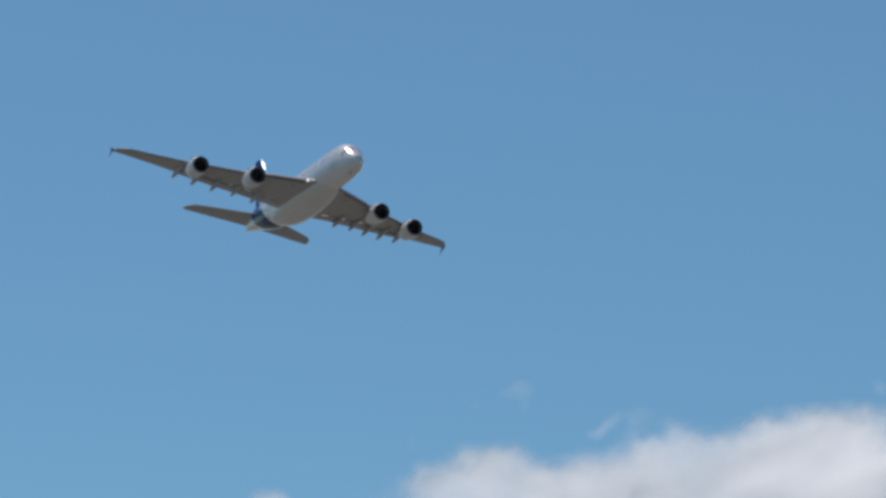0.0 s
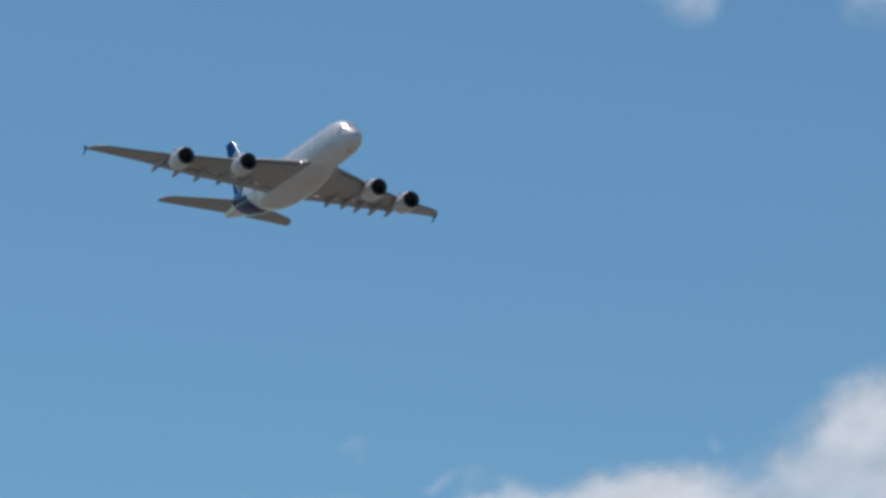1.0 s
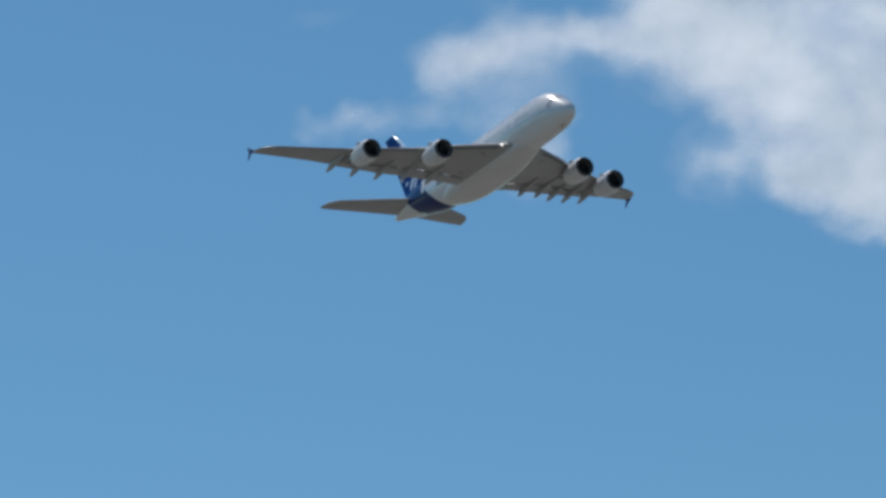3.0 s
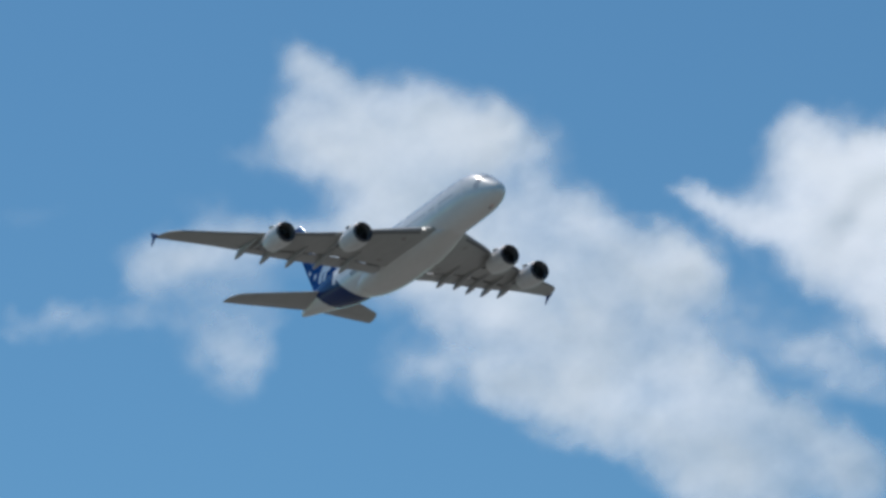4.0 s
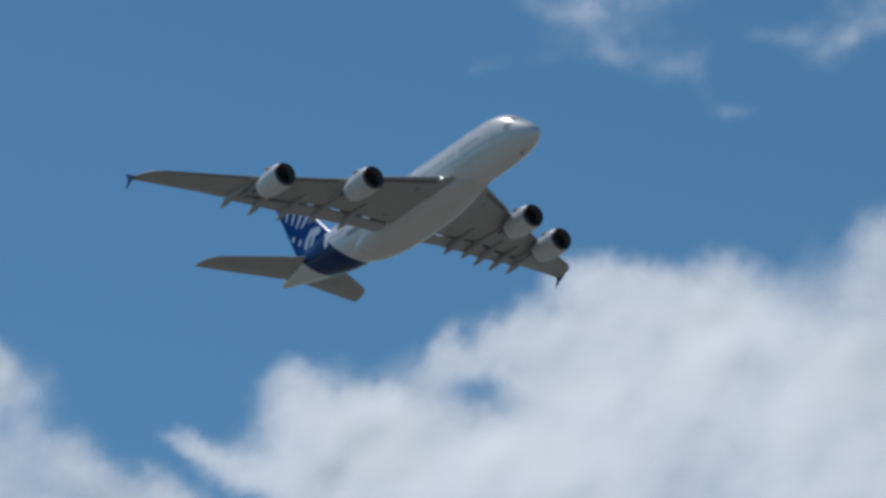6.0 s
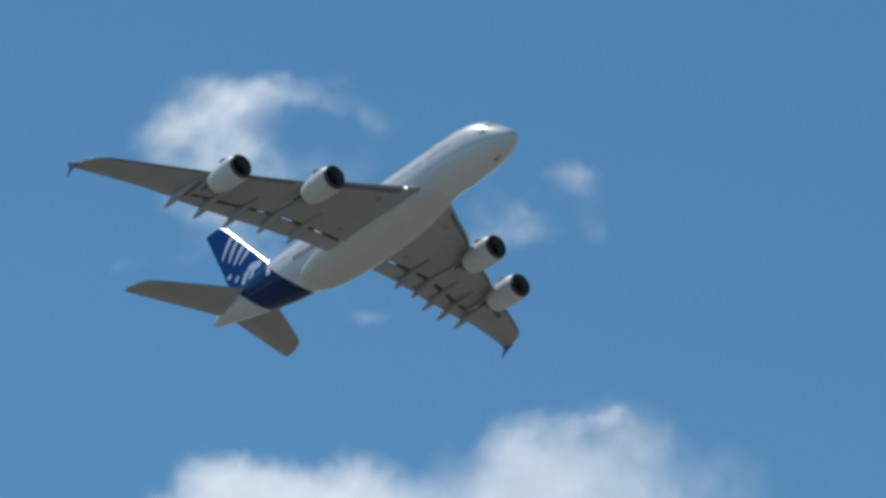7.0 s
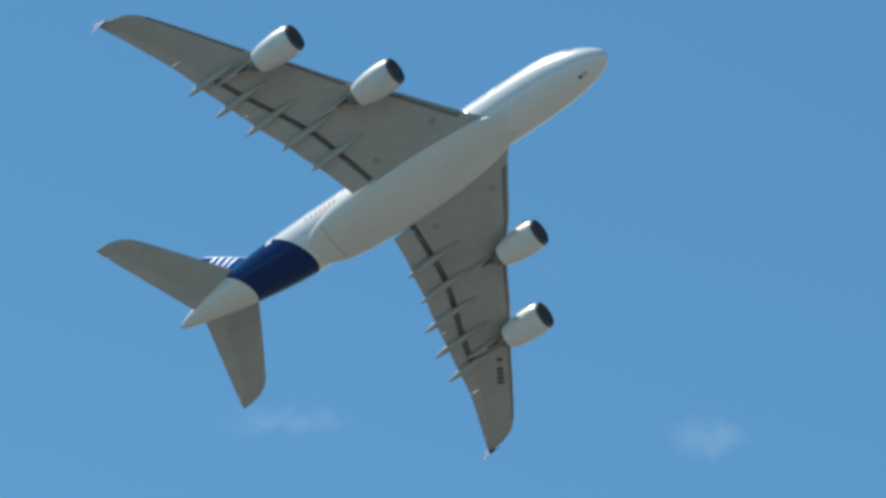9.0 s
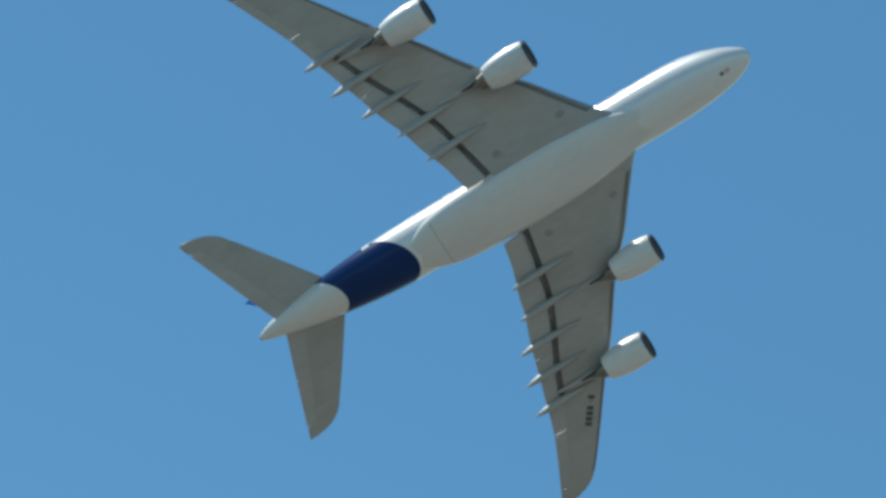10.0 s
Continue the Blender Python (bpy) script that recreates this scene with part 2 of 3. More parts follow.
LE = [(2.0, 17.0), (3.6, 18.7), (8, 22.2), (11.4, 24.8), (16, 28.9), (22.6, 33.6), (26.8, 37.0), (33, 41.6), (37.6, 45.2), (38.8, 46.6), (39.6, 48.6), (39.9, 50.4)]
TE = [(2.0, 37.2), (4.4, 37.8), (8, 38.75), (11, 39.88), (14, 40.78), (17, 42.0), (22, 43.7), (26, 45.1), (30.5, 46.7), (36, 49.3), (39.0, 50.8), (39.9, 51.2)]
HINGE = [(2.0, 33.6), (4.4, 34.2), (9, 35.3), (13.4, 36.5), (17.8, 38.5), (22.7, 41.0), (27.0, 42.8)]


def half_thickness(c):
    c = min(1, max(0, c))
    return 5 * (0.2969 * math.sqrt(c) - 0.1260 * c - 0.3516 * c**2 + 0.2843 * c**3 - 0.1036 * c**4)


def wing_point(y, side, c, upper, out=0.0):
    """The wing's skin at span y and chord fraction c, out metres proud of it."""
    a, b = lerp_table(LE, y)[0], lerp_table(TE, y)[0]
    ch = b - a
    thick = 0.135 - 0.05 * min(1, y / 20)
    tw = math.radians(5.0 - 7.0 * y / 40)
    h = half_thickness(c) * (1 if upper else -0.75) + 0.02 * math.sin(math.pi * c)
    return Vector((X(a + ch * c), side * y, wing_z(y) + ch * (h * thick + (0.35 - c) * math.sin(tw)) + (out if upper else -out)))


def chord_at(y, s):
    a, b = lerp_table(LE, y)[0], lerp_table(TE, y)[0]
    return (s - a) / (b - a)


# stretches of the flap slots that stand open above (span, half length)
OPEN = {1: ((6.0, 0.9), (10.9, 0.4), (15.4, 0.7), (19.2, 0.45), (23.2, 0.4)), -1: ((7.2, 0.6), (12.0, 0.8), (15.6, 0.5), (23.4, 0.3))}


def build_wing(plane, side):
    n = 14
    rings = []
    ys = [2.0 + 0.7 * i for i in range(36)] + [26.75, 26.80] + [27.5 + 0.7 * i for i in range(15)] + [37.70, 37.75, 38.3, 38.8, 39.2, 39.6, 39.9]
    ys = sorted(ys + [y + k * half + e for y, half in OPEN[side] for k in (-1, 1) for e in (-0.012, 0.012)])
    for y in ys:
        if y < 26.78:
            ch = chord_at(y, lerp_table(HINGE, y)[0])
            cs = chord_at(y, lerp_table(HINGE, y)[0] + ((0.8 if side > 0 else 0.92) if any(abs(y - m) < half for m, half in OPEN[side]) else 1.35))
        elif y < 37.72:
            ch = cs = 0.76
        else:
            ch = cs = 1.0
        ring = []
        for i in range(n):
            ring.append(wing_point(y, side, cs * 0.5 * (1 + math.cos(math.pi * i / (n - 1))), True))
        for i in range(1, n):
            ring.append(wing_point(y, side, ch * 0.5 * (1 - math.cos(math.pi * i / (n - 1))), False))
        lip = wing_point(y, side, ch, True)
        ring.append(lip.lerp(ring[-1], 0.12 if cs > ch else 0.5))
        ring.append(wing_point(y, side, cs, True) + Vector((0, 0, -0.08 if cs > ch else 0)))
        rings.append(ring)
    bm = loft(rings)
    bm.faces.ensure_lookup_table()
    m = len(rings[0])
    for i, f in enumerate(bm.faces):
        k = i % m
        if i < m * (len(rings) - 1) and k in (2 * n - 2, 2 * n - 1) and ys[i // m] < 26.78:
            f.material_index = 1
    w = part("wing", bm, [GREY, DARK], plane, "swept wing with light grey underside")

    # slotted flaps, a little lowered
    for y0, y1 in ((4.15, 9.7), (9.85, 13.95), (14.2, 20.1), (20.15, 26.76)):
        rs = []
        for i in range(9):
            y = y0 + (y1 - y0) * i / 8
            a = lerp_table(HINGE, y)[0] + 0.88
            b = lerp_table(TE, y)[0]
            base = wing_point(y, side, chord_at(y, a), False).lerp(wing_point(y, side, chord_at(y, a), True), 0.45)
            rs.append([Vector((X(a + (b - a) * c), side * y, base.z - 0.05 - (b - a) * c * 0.11 + (b - a) * h * 0.15)) for c, h in SECTION])
        part("flap", loft(rs), PANEL, w, "grey slotted flap, slightly lowered")
    # three ailerons
    for y0, y1 in ((26.81, 30.47), (30.54, 34.05), (34.07, 37.69)):
        rs = []
        for i in range(6):
            y = y0 + (y1 - y0) * i / 5
            r = [wing_point(y, side, 0.762 + 0.238 * k / 5, True) for k in range(6)][::-1] + [wing_point(y, side, 0.762 + 0.238 * k / 5, False) for k in range(5)]
            rs.append([p + Vector((0, 0, -0.02)) for p in r])
        part("aileron", loft(rs), PANEL, w, "grey aileron")
    # leading-edge slats
    for y0, y1 in ((4.6, 8.6), (8.7, 12.9), (16.2, 18.8), (18.9, 21.5), (21.6, 24.0), (27.0, 30.4), (30.5, 34.0), (34.1, 37.5)):
        rs = []
        for i in range(7):
            y = y0 + (y1 - y0) * i / 6
            r = [wing_point(y, side, 0.10 * (1 - k / 6) ** 2, True, 0.03) for k in range(7)] + [wing_point(y, side, 0.055 * (k / 5) ** 2, False, 0.03) for k in range(1, 6)]
            r[6].x += 0.05
            rs.append(r)
        part("slat", loft(rs, cap=False, closed=False), SLAT, w, "bare metal leading-edge slat")
    # flap track fairings
    for y, tip in ((9.85, 39.9), (14.1, 41.3), (18.2, 43.9), (22.3, 45.6), (26.5, 46.8)):
        rs = []
        length = 9.0
        for i in range(25):
            u = i / 24
            s = tip + 0.25 - length * (1 - u)
            r = math.sin(math.pi * u ** 1.5) ** 0.72 if 0 < u < 1 else 0.02
            c = min(0.97, chord_at(y, s))
            z = wing_point(y, side, max(0.05, c), False).z - 0.12 - 1.9 * max(0, u - 0.45) ** 1.3
            rs.append([Vector((X(s), side * y + 0.48 * r * math.cos(q), z + 0.72 * r * math.sin(q))) for q in [2 * math.pi * k / 16 for k in range(16)]])
        part("flap_track_fairing", loft(rs), FAIRING, w, "grey canoe-shaped flap track fairing with pointed tail")
    # added strips, lit through the open slots; pale colour stands for sunlit flap noses
    for y, half in OPEN[side]:
        rs = []
        for yy in (y - half + 0.03, y, y + half - 0.03):
            s0 = lerp_table(HINGE, yy)[0]
            z0 = wing_point(yy, side, chord_at(yy, s0), False).z
            rs.append([Vector((X(s0 + a), side * yy, z0 + b)) for a, b in ((0.46, -0.06), (0.95, 0.36), (0.99, 0.32), (0.50, -0.10))])
        bm = loft(rs)
        bm.faces.ensure_lookup_table()
        for i, fc in enumerate(bm.faces):
            fc.material_index = 0 if i in (0, 4) else 1
        part("sunlit_nose_strip", bm, [SUNLIT_NOSE, DARK], w, "added pale strip for the sunlit patch along the flap nose")
    # dark strip painted on the slats' undersides for the shade there
    for y0, y1 in ((4.6, 12.9), (16.2, 24.0), (27.0, 37.5)):
        bm = bmesh.new()
        rows = []
        for i in range(25):
            y = y0 + (y1 - y0) * i / 24
            rows.append([bm.verts.new(wing_point(y, side, c, False, 0.036)) for c in (0.012, 0.030, 0.047)])
        for p, q in zip(rows, rows[1:]):
            for k in range(2):
                bm.faces.new((p[k], p[k + 1], q[k + 1], q[k]))
        part("slat_shade", bm, DARK, w, "dark strip of painted shade along the slats")
    # wingtip fence above and below the tip
    zt = wing_z(39.9)
    rs = []
    for dz, a, b in ((-1.25, 51.9, 52.3), (-0.6, 50.9, 52.0), (0.0, 49.4, 51.7), (0.6, 50.6, 51.9), (1.2, 51.7, 52.2)):
        rs.append([Vector((X(a + (b - a) * c), side * (39.95 + h * 0.10 * (b - a)), zt + dz)) for c, h in SECTION])
    part("wingtip_fence", loft(rs), FENCE, w, "dark blue arrow-shaped wingtip fence")
    # landing light in the starboard root of the leading edge
    if side < 0:
        p = wing_point(4.3, side, 0.0, True)
        bm = bmesh.new()
        bmesh.ops.create_uvsphere(bm, u_segments=14, v_segments=8, radius=0.17, matrix=Matrix.Translation(p + Vector((0.02, 0, -0.05))) @ Matrix.Diagonal((0.6, 1.3, 0.8, 1)))
        part("landing_light", bm, LAMP, w, "glowing landing light in the wing root")
    # round fuel vents and access covers in the underside
    for s, y, rad in ((23.3, 6.1, 1.0), (32.4, 6.0, 1.0), (21.6, 6.5, 0.55)):
        bm = bmesh.new()
        vs = []
        for k in range(20):
            q = 2 * math.pi * k / 20
            yy = y + 0.45 * rad * math.sin(q)
            vs.append(bm.verts.new(wing_point(yy, side, chord_at(yy, s + 0.55 * rad * math.cos(q)), False, 0.02)))
        bm.faces.new(vs)
        part("access_cover", bm, COVER if rad == 1.0 else SEAM, w, "round brownish access cover")
    return w


def registration(wing, side):
    """Six dark bars of lettering under the port wing."""
    for k, width in enumerate((0.5, 0.22, 0.55, 0.55, 0.55, 0.5)):
        u0 = (k + 0.1) / 6
        u1 = u0 + width / 4.3
        bm = bmesh.new()
        g = []
        for u in (u0, u1):
            y = 28.0 + 3.7 * u
            s = 39.75 + 2.75 * u
            g.append([bm.verts.new(wing_point(y - 0.24 * d, side, chord_at(y - 0.24 * d, s + 0.33 * d), False, 0.02)) for d in ((-1, 1) if k != 1 else (-0.25, 0.25))])
        bm.faces.new((g[0][0], g[1][0], g[1][1], g[0][1]))
        part("lettering_bar", bm, REG, wing, "dark lettering bar")


def build_stabilizer(plane, side):
    le = [(0.0, 57.9), (2.0, 59.3), (13.3, 67.55), (14.4, 69.05), (15.0, 70.8), (15.15, 72.2)]
    te = [(0.0, 67.0), (2.0, 67.8), (13.3, 72.2), (14.4, 72.6), (15.0, 72.8), (15.15, 72.9)]

    def point(y, c, h):
        a, b = lerp_table(le, y)[0], lerp_table(te, y)[0]
        return Vector((X(a + (b - a) * c), side * y, 1.55 + 0.105 * y + (b - a) * (h * 0.10 + (0.4 - c) * 0.05)))

    ys = [0.4 + 0.6 * i for i in range(24)] + [14.6, 14.9, 15.1]
    cut = 0.70

    def hh(c, up):
        return half_thickness(c) if up else -0.75 * half_thickness(c)

    rs = []
    for y in ys:
        k = cut if y < 13.4 else 1.0
        rs.append([point(y, k * i / 12, hh(k * i / 12, True)) for i in range(12, -1, -1)] + [point(y, k * i / 12, hh(k * i / 12, False)) for i in range(1, 13)])
    t = part("tailplane", loft(rs), GREY, plane, "light grey horizontal tailplane")
    for y0, y1 in ((0.6, 7.33), (7.35, 13.38)):
        rs = []
        for i in range(6):
            y = y0 + (y1 - y0) * i / 5
            rs.append([point(y, 0.702 + 0.298 * k / 5, hh(0.702 + 0.298 * k / 5, True)) for k in range(5, -1, -1)] + [point(y, 0.702 + 0.298 * k / 5, hh(0.702 + 0.298 * k / 5, False)) for k in range(5)])
        part("elevator", loft(rs), PANEL, t, "grey elevator")
    return t


FIN_LE = [(3.6, 53.6), (4.6, 55.3), (6.2, 57.1), (17.7, 68.5), (18.6, 69.9)]
FIN_TE = [(3.6, 65.6), (17.7, 72.96), (18.6, 73.45)]


def fin_point(s, z, side, out=0.0):
    a, b = lerp_table(FIN_LE, z)[0], lerp_table(FIN_TE, z)[0]
    return Vector((X(s), side * ((b - a) * half_thickness((s - a) / (b - a)) * 0.095 + out), z))


def fin_ring(z, c0, c1, n=12):
    a, b = lerp_table(FIN_LE, z)[0], lerp_table(FIN_TE, z)[0]
    cs = [c0 + (c1 - c0) * (k / n) ** 1.6 for k in range(n + 1)]
    return [fin_point(a + (b - a) * c, z, 1) for c in cs[::-1]] + [fin_point(a + (b - a) * c, z, -1) for c in cs[(1 if c0 == 0 else 0):]]


def build_fin(plane):
    zs = [3.6 + 15.0 * i / 30 for i in range(31)]
    fin = part("tail_fin", loft([fin_ring(z, 0.0, 0.66) for z in zs]), FINBLUE, plane, "deep blue tail fin with pale streaks")
    for z0, z1 in ((4.6, 11.2), (11.3, 18.6)):
        part("rudder", loft([fin_ring(z0 + (z1 - z0) * i / 12, 0.668, 1.0, 6) for i in range(13)]), FINBLUE, fin, "deep blue rudder half")
    # bare metal nose of the fin
    rs = []
    for z in [4.5 + 13.9 * i / 26 for i in range(27)]:
        a, b = lerp_table(FIN_LE, z)[0], lerp_table(FIN_TE, z)[0]
        w = 0.50
        rs.append([fin_point(a + w * (k / 6) ** 2, z, 1, 0.02) + Vector((0.03 * (1 - k / 6), 0, 0)) for k in range(6, -1, -1)] + [fin_point(a + w * (k / 6) ** 2, z, -1, 0.02) + Vector((0.03 * (1 - k / 6), 0, 0)) for k in range(1, 7)])
    part("fin_leading_edge", loft(rs, cap=False, closed=False), FINEDGE, fin, "polished metal fin leading edge")
    # pale painted streaks and blots on both sides: (station, height) at both ends, half widths
    streaks = [(66.4, 15.3, 68.9, 12.2, 0.42, 0.22), (65.0, 13.7, 67.2, 11.0, 0.40, 0.22), (63.3, 12.2, 65.9, 9.9, 0.42, 0.18), (61.9, 10.9, 64.4, 9.3, 0.38, 0.15), (58.8, 6.9, 60.6, 7.1, 0.45, 0.6), (60.4, 7.4, 61.9, 6.9, 0.55, 0.45), (61.6, 7.0, 62.9, 6.0, 0.35, 0.5), (62.6, 6.0, 63.5, 5.2, 0.5, 0.35), (60.3, 6.3, 61.6, 5.3, 0.3, 0.4), (61.4, 5.2, 62.2, 4.4, 0.4, 0.3), (66.6, 8.7, 67.5, 8.3, 0.3, 0.25), (64.6, 7.4, 65.4, 6.6, 0.3, 0.2)]
    for side in (1, -1):
        for i, (s0, z0, s1, z1, w0, w1) in enumerate(streaks):
            bm = bmesh.new()
            d = Vector((s1 - s0, z1 - z0)).normalized()
            nrm = Vector((-d.y, d.x))
            rows = []
            for k in range(9):
                u = k / 8
                w = 1.35 * (w0 + (w1 - w0) * u) * (0.35 + 0.65 * math.sin(math.pi * (0.12 + 0.76 * u)) ** 0.5)
                c = Vector((s0, z0)).lerp(Vector((s1, z1)), u) + nrm * 0.12 * math.sin(2.4 * u + i)
                rows.append([bm.verts.new(fin_point(c.x + nrm.x * w * q, c.y + nrm.y * w * q, side, 0.015)) for q in (-1, -0.3, 0.4, 1)])
            for p, q in zip(rows, rows[1:]):
                for k in range(3):
                    bm.faces.new((p[k], p[k + 1], q[k + 1], q[k]))
            part("painted_streak", bm, PALE, fin, "pale blue-white painted streak")
    return fin


def revolve(profile, x, y, z, n=40):
    """A skin of revolution about the engine's axis: profile of (metres behind the inlet, radius)."""
    return loft([[Vector((x - s, y + r * math.cos(2 * math.pi * k / n), z + r * math.sin(2 * math.pi * k / n))) for k in range(n)] for s, r in profile], cap=False)


def build_engine(plane, s, y, z):
    x = X(s)
    nac = part("engine", revolve([(0.42, 1.86), (0.8, 1.95), (1.4, 2.02), (2.4, 2.05), (3.6, 2.0), (4.6, 1.88), (5.5, 1.70), (6.2, 1.50), (6.22, 1.46), (5.4, 1.55), (4.6, 1.6)], x, y, z), NACELLE, plane, "white engine nacelle")
    part("intake_lip", revolve([(0.34, 1.50), (0.12, 1.53), (0.03, 1.58), (0.0, 1.64), (0.03, 1.70), (0.14, 1.77), (0.42, 1.865)], x, y, z), LIP, nac, "metal intake lip with its dark reflection in the colour")
    part("intake_duct", revolve([(0.34, 1.50), (0.8, 1.46), (1.5, 1.47), (1.9, 1.47)], x, y, z), DUCT, nac, "dark intake duct")
    bm = bmesh.new()
    for k in range(24):
        q = 2 * math.pi * k / 24
        pts = []
        for r, tw, ch in ((0.42, 0.15, 0.35), (0.95, 0.42, 0.40), (1.45, 0.75, 0.42)):
            for sg in (-1, 1):
                dq = sg * ch * math.sin(tw) / r * 0.5
                pts.append(bm.verts.new((x - 1.55 + sg * ch * 0.5 * math.cos(tw), y + r * math.cos(q + dq), z + r * math.sin(q + dq))))
        bm.faces.new((pts[0], pts[1], pts[3], pts[2]))
        bm.faces.new((pts[2], pts[3], pts[5], pts[4]))
    part("fan", bm, FAN, nac, "dark fan blades")
    part("fan_backing", revolve([(1.88, 1.47), (1.9, 0.02)], x, y, z), DARK, nac)
    part("spinner", revolve([(0.95, 0.02), (1.05, 0.14), (1.3, 0.30), (1.6, 0.43), (1.8, 0.44)], x, y, z, 24), FAN, nac, "dark pointed spinner")
    part("core_cowl", revolve([(4.6, 1.28), (5.6, 1.18), (6.5, 0.98), (7.3, 0.78), (7.32, 0.72), (6.6, 0.66)], x, y, z), BURNT, nac, "burnt metal core cowl")
    part("exhaust_cone", revolve([(6.6, 0.5), (7.4, 0.45), (8.0, 0.25), (8.3, 0.02)], x, y, z, 24), BURNT, nac, "burnt metal exhaust cone")
    side = 1 if y > 0 else -1
    rs = []
    for i in range(22):
        u = i / 21
        st = s + 1.3 + 12.5 * u
        c = chord_at(abs(y), st)
        low = wing_point(abs(y), side, max(0.0, min(1, c)), False).z
        top = z + 1.98 + 0.22 * min(1, 4 * u) if c < 0.02 else low + 0.25
        if c < 0.02:
            top = max(top, low * min(1, 2 * u) + (1 - min(1, 2 * u)) * top)
        bot = min(lerp_table([(0, z + 1.9), (2.5, z + 1.7), (4.8, z + 1.15), (6.4, z + 0.75), (8.5, z + 0.95), (12.5, low - 0.05)], st - s - 1.3)[0], top - 0.06)
        w = 0.36 * math.sin(math.pi * (0.06 + 0.90 * u)) ** 0.5
        rs.append([Vector((X(st), y - w, bot + 0.1)), Vector((X(st), y - w * 0.5, bot)), Vector((X(st), y + w * 0.5, bot)), Vector((X(st), y + w, bot + 0.1)), Vector((X(st), y + w, top)), Vector((X(st), y, top + 0.1)), Vector((X(st), y - w, top))])
    part("pylon", loft(rs), FAIRING, nac, "grey engine pylon")
    shield = []
    for i in range(9):
        u = i / 8
        hw = 0.62 * (1 - 0.85 * u)
        shield.append([Vector((X(s + 6.0 + 3.8 * u), y + q * hw, z + 0.52 + 0.26 * u + h * (1 - 0.7 * u))) for q, h in ((-1, 0.34), (-0.6, -0.05), (0.6, -0.05), (1, 0.34))])
    part("pylon_heat_shield", loft(shield), BLACKISH, nac, "blackish heat shield under the pylon")
    # small strakes on the nacelle's shoulders
    for sg in (1, -1):
        q = math.radians(90 - sg * 48)
        rs = []
        for st, h in ((1.5, 0.03), (2.2, 0.42), (3.2, 0.42), (3.3, 0.05)):
            r = 2.0
            p0 = Vector((x - st, y + r * math.cos(q), z + r * math.sin(q)))
            p1 = Vector((x - st, y + (r + h) * math.cos(q), z + (r + h) * math.sin(q)))
            o = Vector((0, -math.sin(q), math.cos(q))) * 0.02
            rs.append([p0 - o, p1 - o, p1 + o, p0 + o])
        part("strake", loft(rs), NACELLE, nac)
    return nac


SECTION = []
for i in range(15):
    c = 0.5 * (1 + math.cos(math.pi * i / 14))
    SECTION.append((c, half_thickness(c)))
for i in range(13, 0, -1):
    c = 0.5 * (1 + math.cos(math.pi * i / 14))
    SECTION.append((c, -0.8 * half_thickness(c)))

airliner = new("airliner")
tagged(airliner, "white four-engined double-deck airliner with a blue tail, flying", "aeroplane")
build_fuselage(airliner)
build_fairing(airliner)
build_fin(airliner)
for sgn in (1, -1):
    wing = build_wing(airliner, sgn)
    if sgn == 1:
        registration(wing, 1)
    build_stabilizer(airliner, sgn)
    build_engine(airliner, 22.1, sgn * 14.65, -2.6)
    build_engine(airliner, 29.8, sgn * 25.4, -1.15)

# ---------------------------------------------------------------- ground
bm = bmesh.new()
bmesh.ops.create_grid(bm, x_segments=24, y_segments=24, size=9000)
# ground never in view; its colour sets the light bounced onto the airliner's underside
BOUNCE_GROUND = material("bounce_ground_tone", (0.174, 0.167, 0.148), 0.95, grain=0.3, scale=0.05, stain=0.4)
ground = part("ground", bm, BOUNCE_GROUND, None)
tagged(ground, "plain ground out of view, toned for the light it bounces up", "ground", kind="structure")


# ---------------------------------------------------------------- clouds
def cloud_material():
    m = bpy.data.materials.new("cloud_vapour")
    m.use_nodes = True
    n, l = m.node_tree.nodes, m.node_tree.links
    n.remove(n["Principled BSDF"])
    dif, tra, mix, clear, out = n.new("ShaderNodeBsdfDiffuse"), n.new("ShaderNodeBsdfTranslucent"), n.new("ShaderNodeMixShader"), n.new("ShaderNodeBsdfTransparent"), n.new("ShaderNodeMixShader")
    dif.inputs["Color"].default_value = tra.inputs["Color"].default_value = (CLOUD_ALBEDO, CLOUD_ALBEDO, CLOUD_ALBEDO, 1)
    mix.inputs["Fac"].default_value = 0.82
    l.new(dif.outputs[0], mix.inputs[1])
    l.new(tra.outputs[0], mix.inputs[2])
    at, tc = n.new("ShaderNodeAttribute"), n.new("ShaderNodeTexCoord")
    at.attribute_name = "vapour"
    no = n.new("ShaderNodeTexNoise")
    no.inputs["Scale"].default_value, no.inputs["Detail"].default_value, no.inputs["Roughness"].default_value = 0.035, 5, 0.6
    l.new(tc.outputs["Object"], no.inputs["Vector"])
    sub, mul, add = n.new("ShaderNodeMath"), n.new("ShaderNodeMath"), n.new("ShaderNodeMath")
    sub.operation, mul.operation, add.operation = "SUBTRACT", "MULTIPLY", "ADD"
    sub.inputs[1].default_value, mul.inputs[1].default_value = 0.5, 0.17
    l.new(no.outputs["Fac"], sub.inputs[0])
    l.new(sub.outputs[0], mul.inputs[0])
    l.new(at.outputs["Fac"], add.inputs[0])
    l.new(mul.outputs[0], add.inputs[1])
    ramp = n.new("ShaderNodeMapRange")
    ramp.interpolation_type = "SMOOTHSTEP"
    ramp.inputs["From Min"].default_value, ramp.inputs["From Max"].default_value, ramp.inputs["To Max"].default_value = 0.05, 1.10, 0.93
    l.new(add.outputs[0], ramp.inputs["Value"])
    l.new(ramp.outputs[0], out.inputs[0])
    l.new(clear.outputs[0], out.inputs[1])
    l.new(mix.outputs[0], out.inputs[2])
    l.new(out.outputs[0], n["Material Output"].inputs["Surface"])
    return m


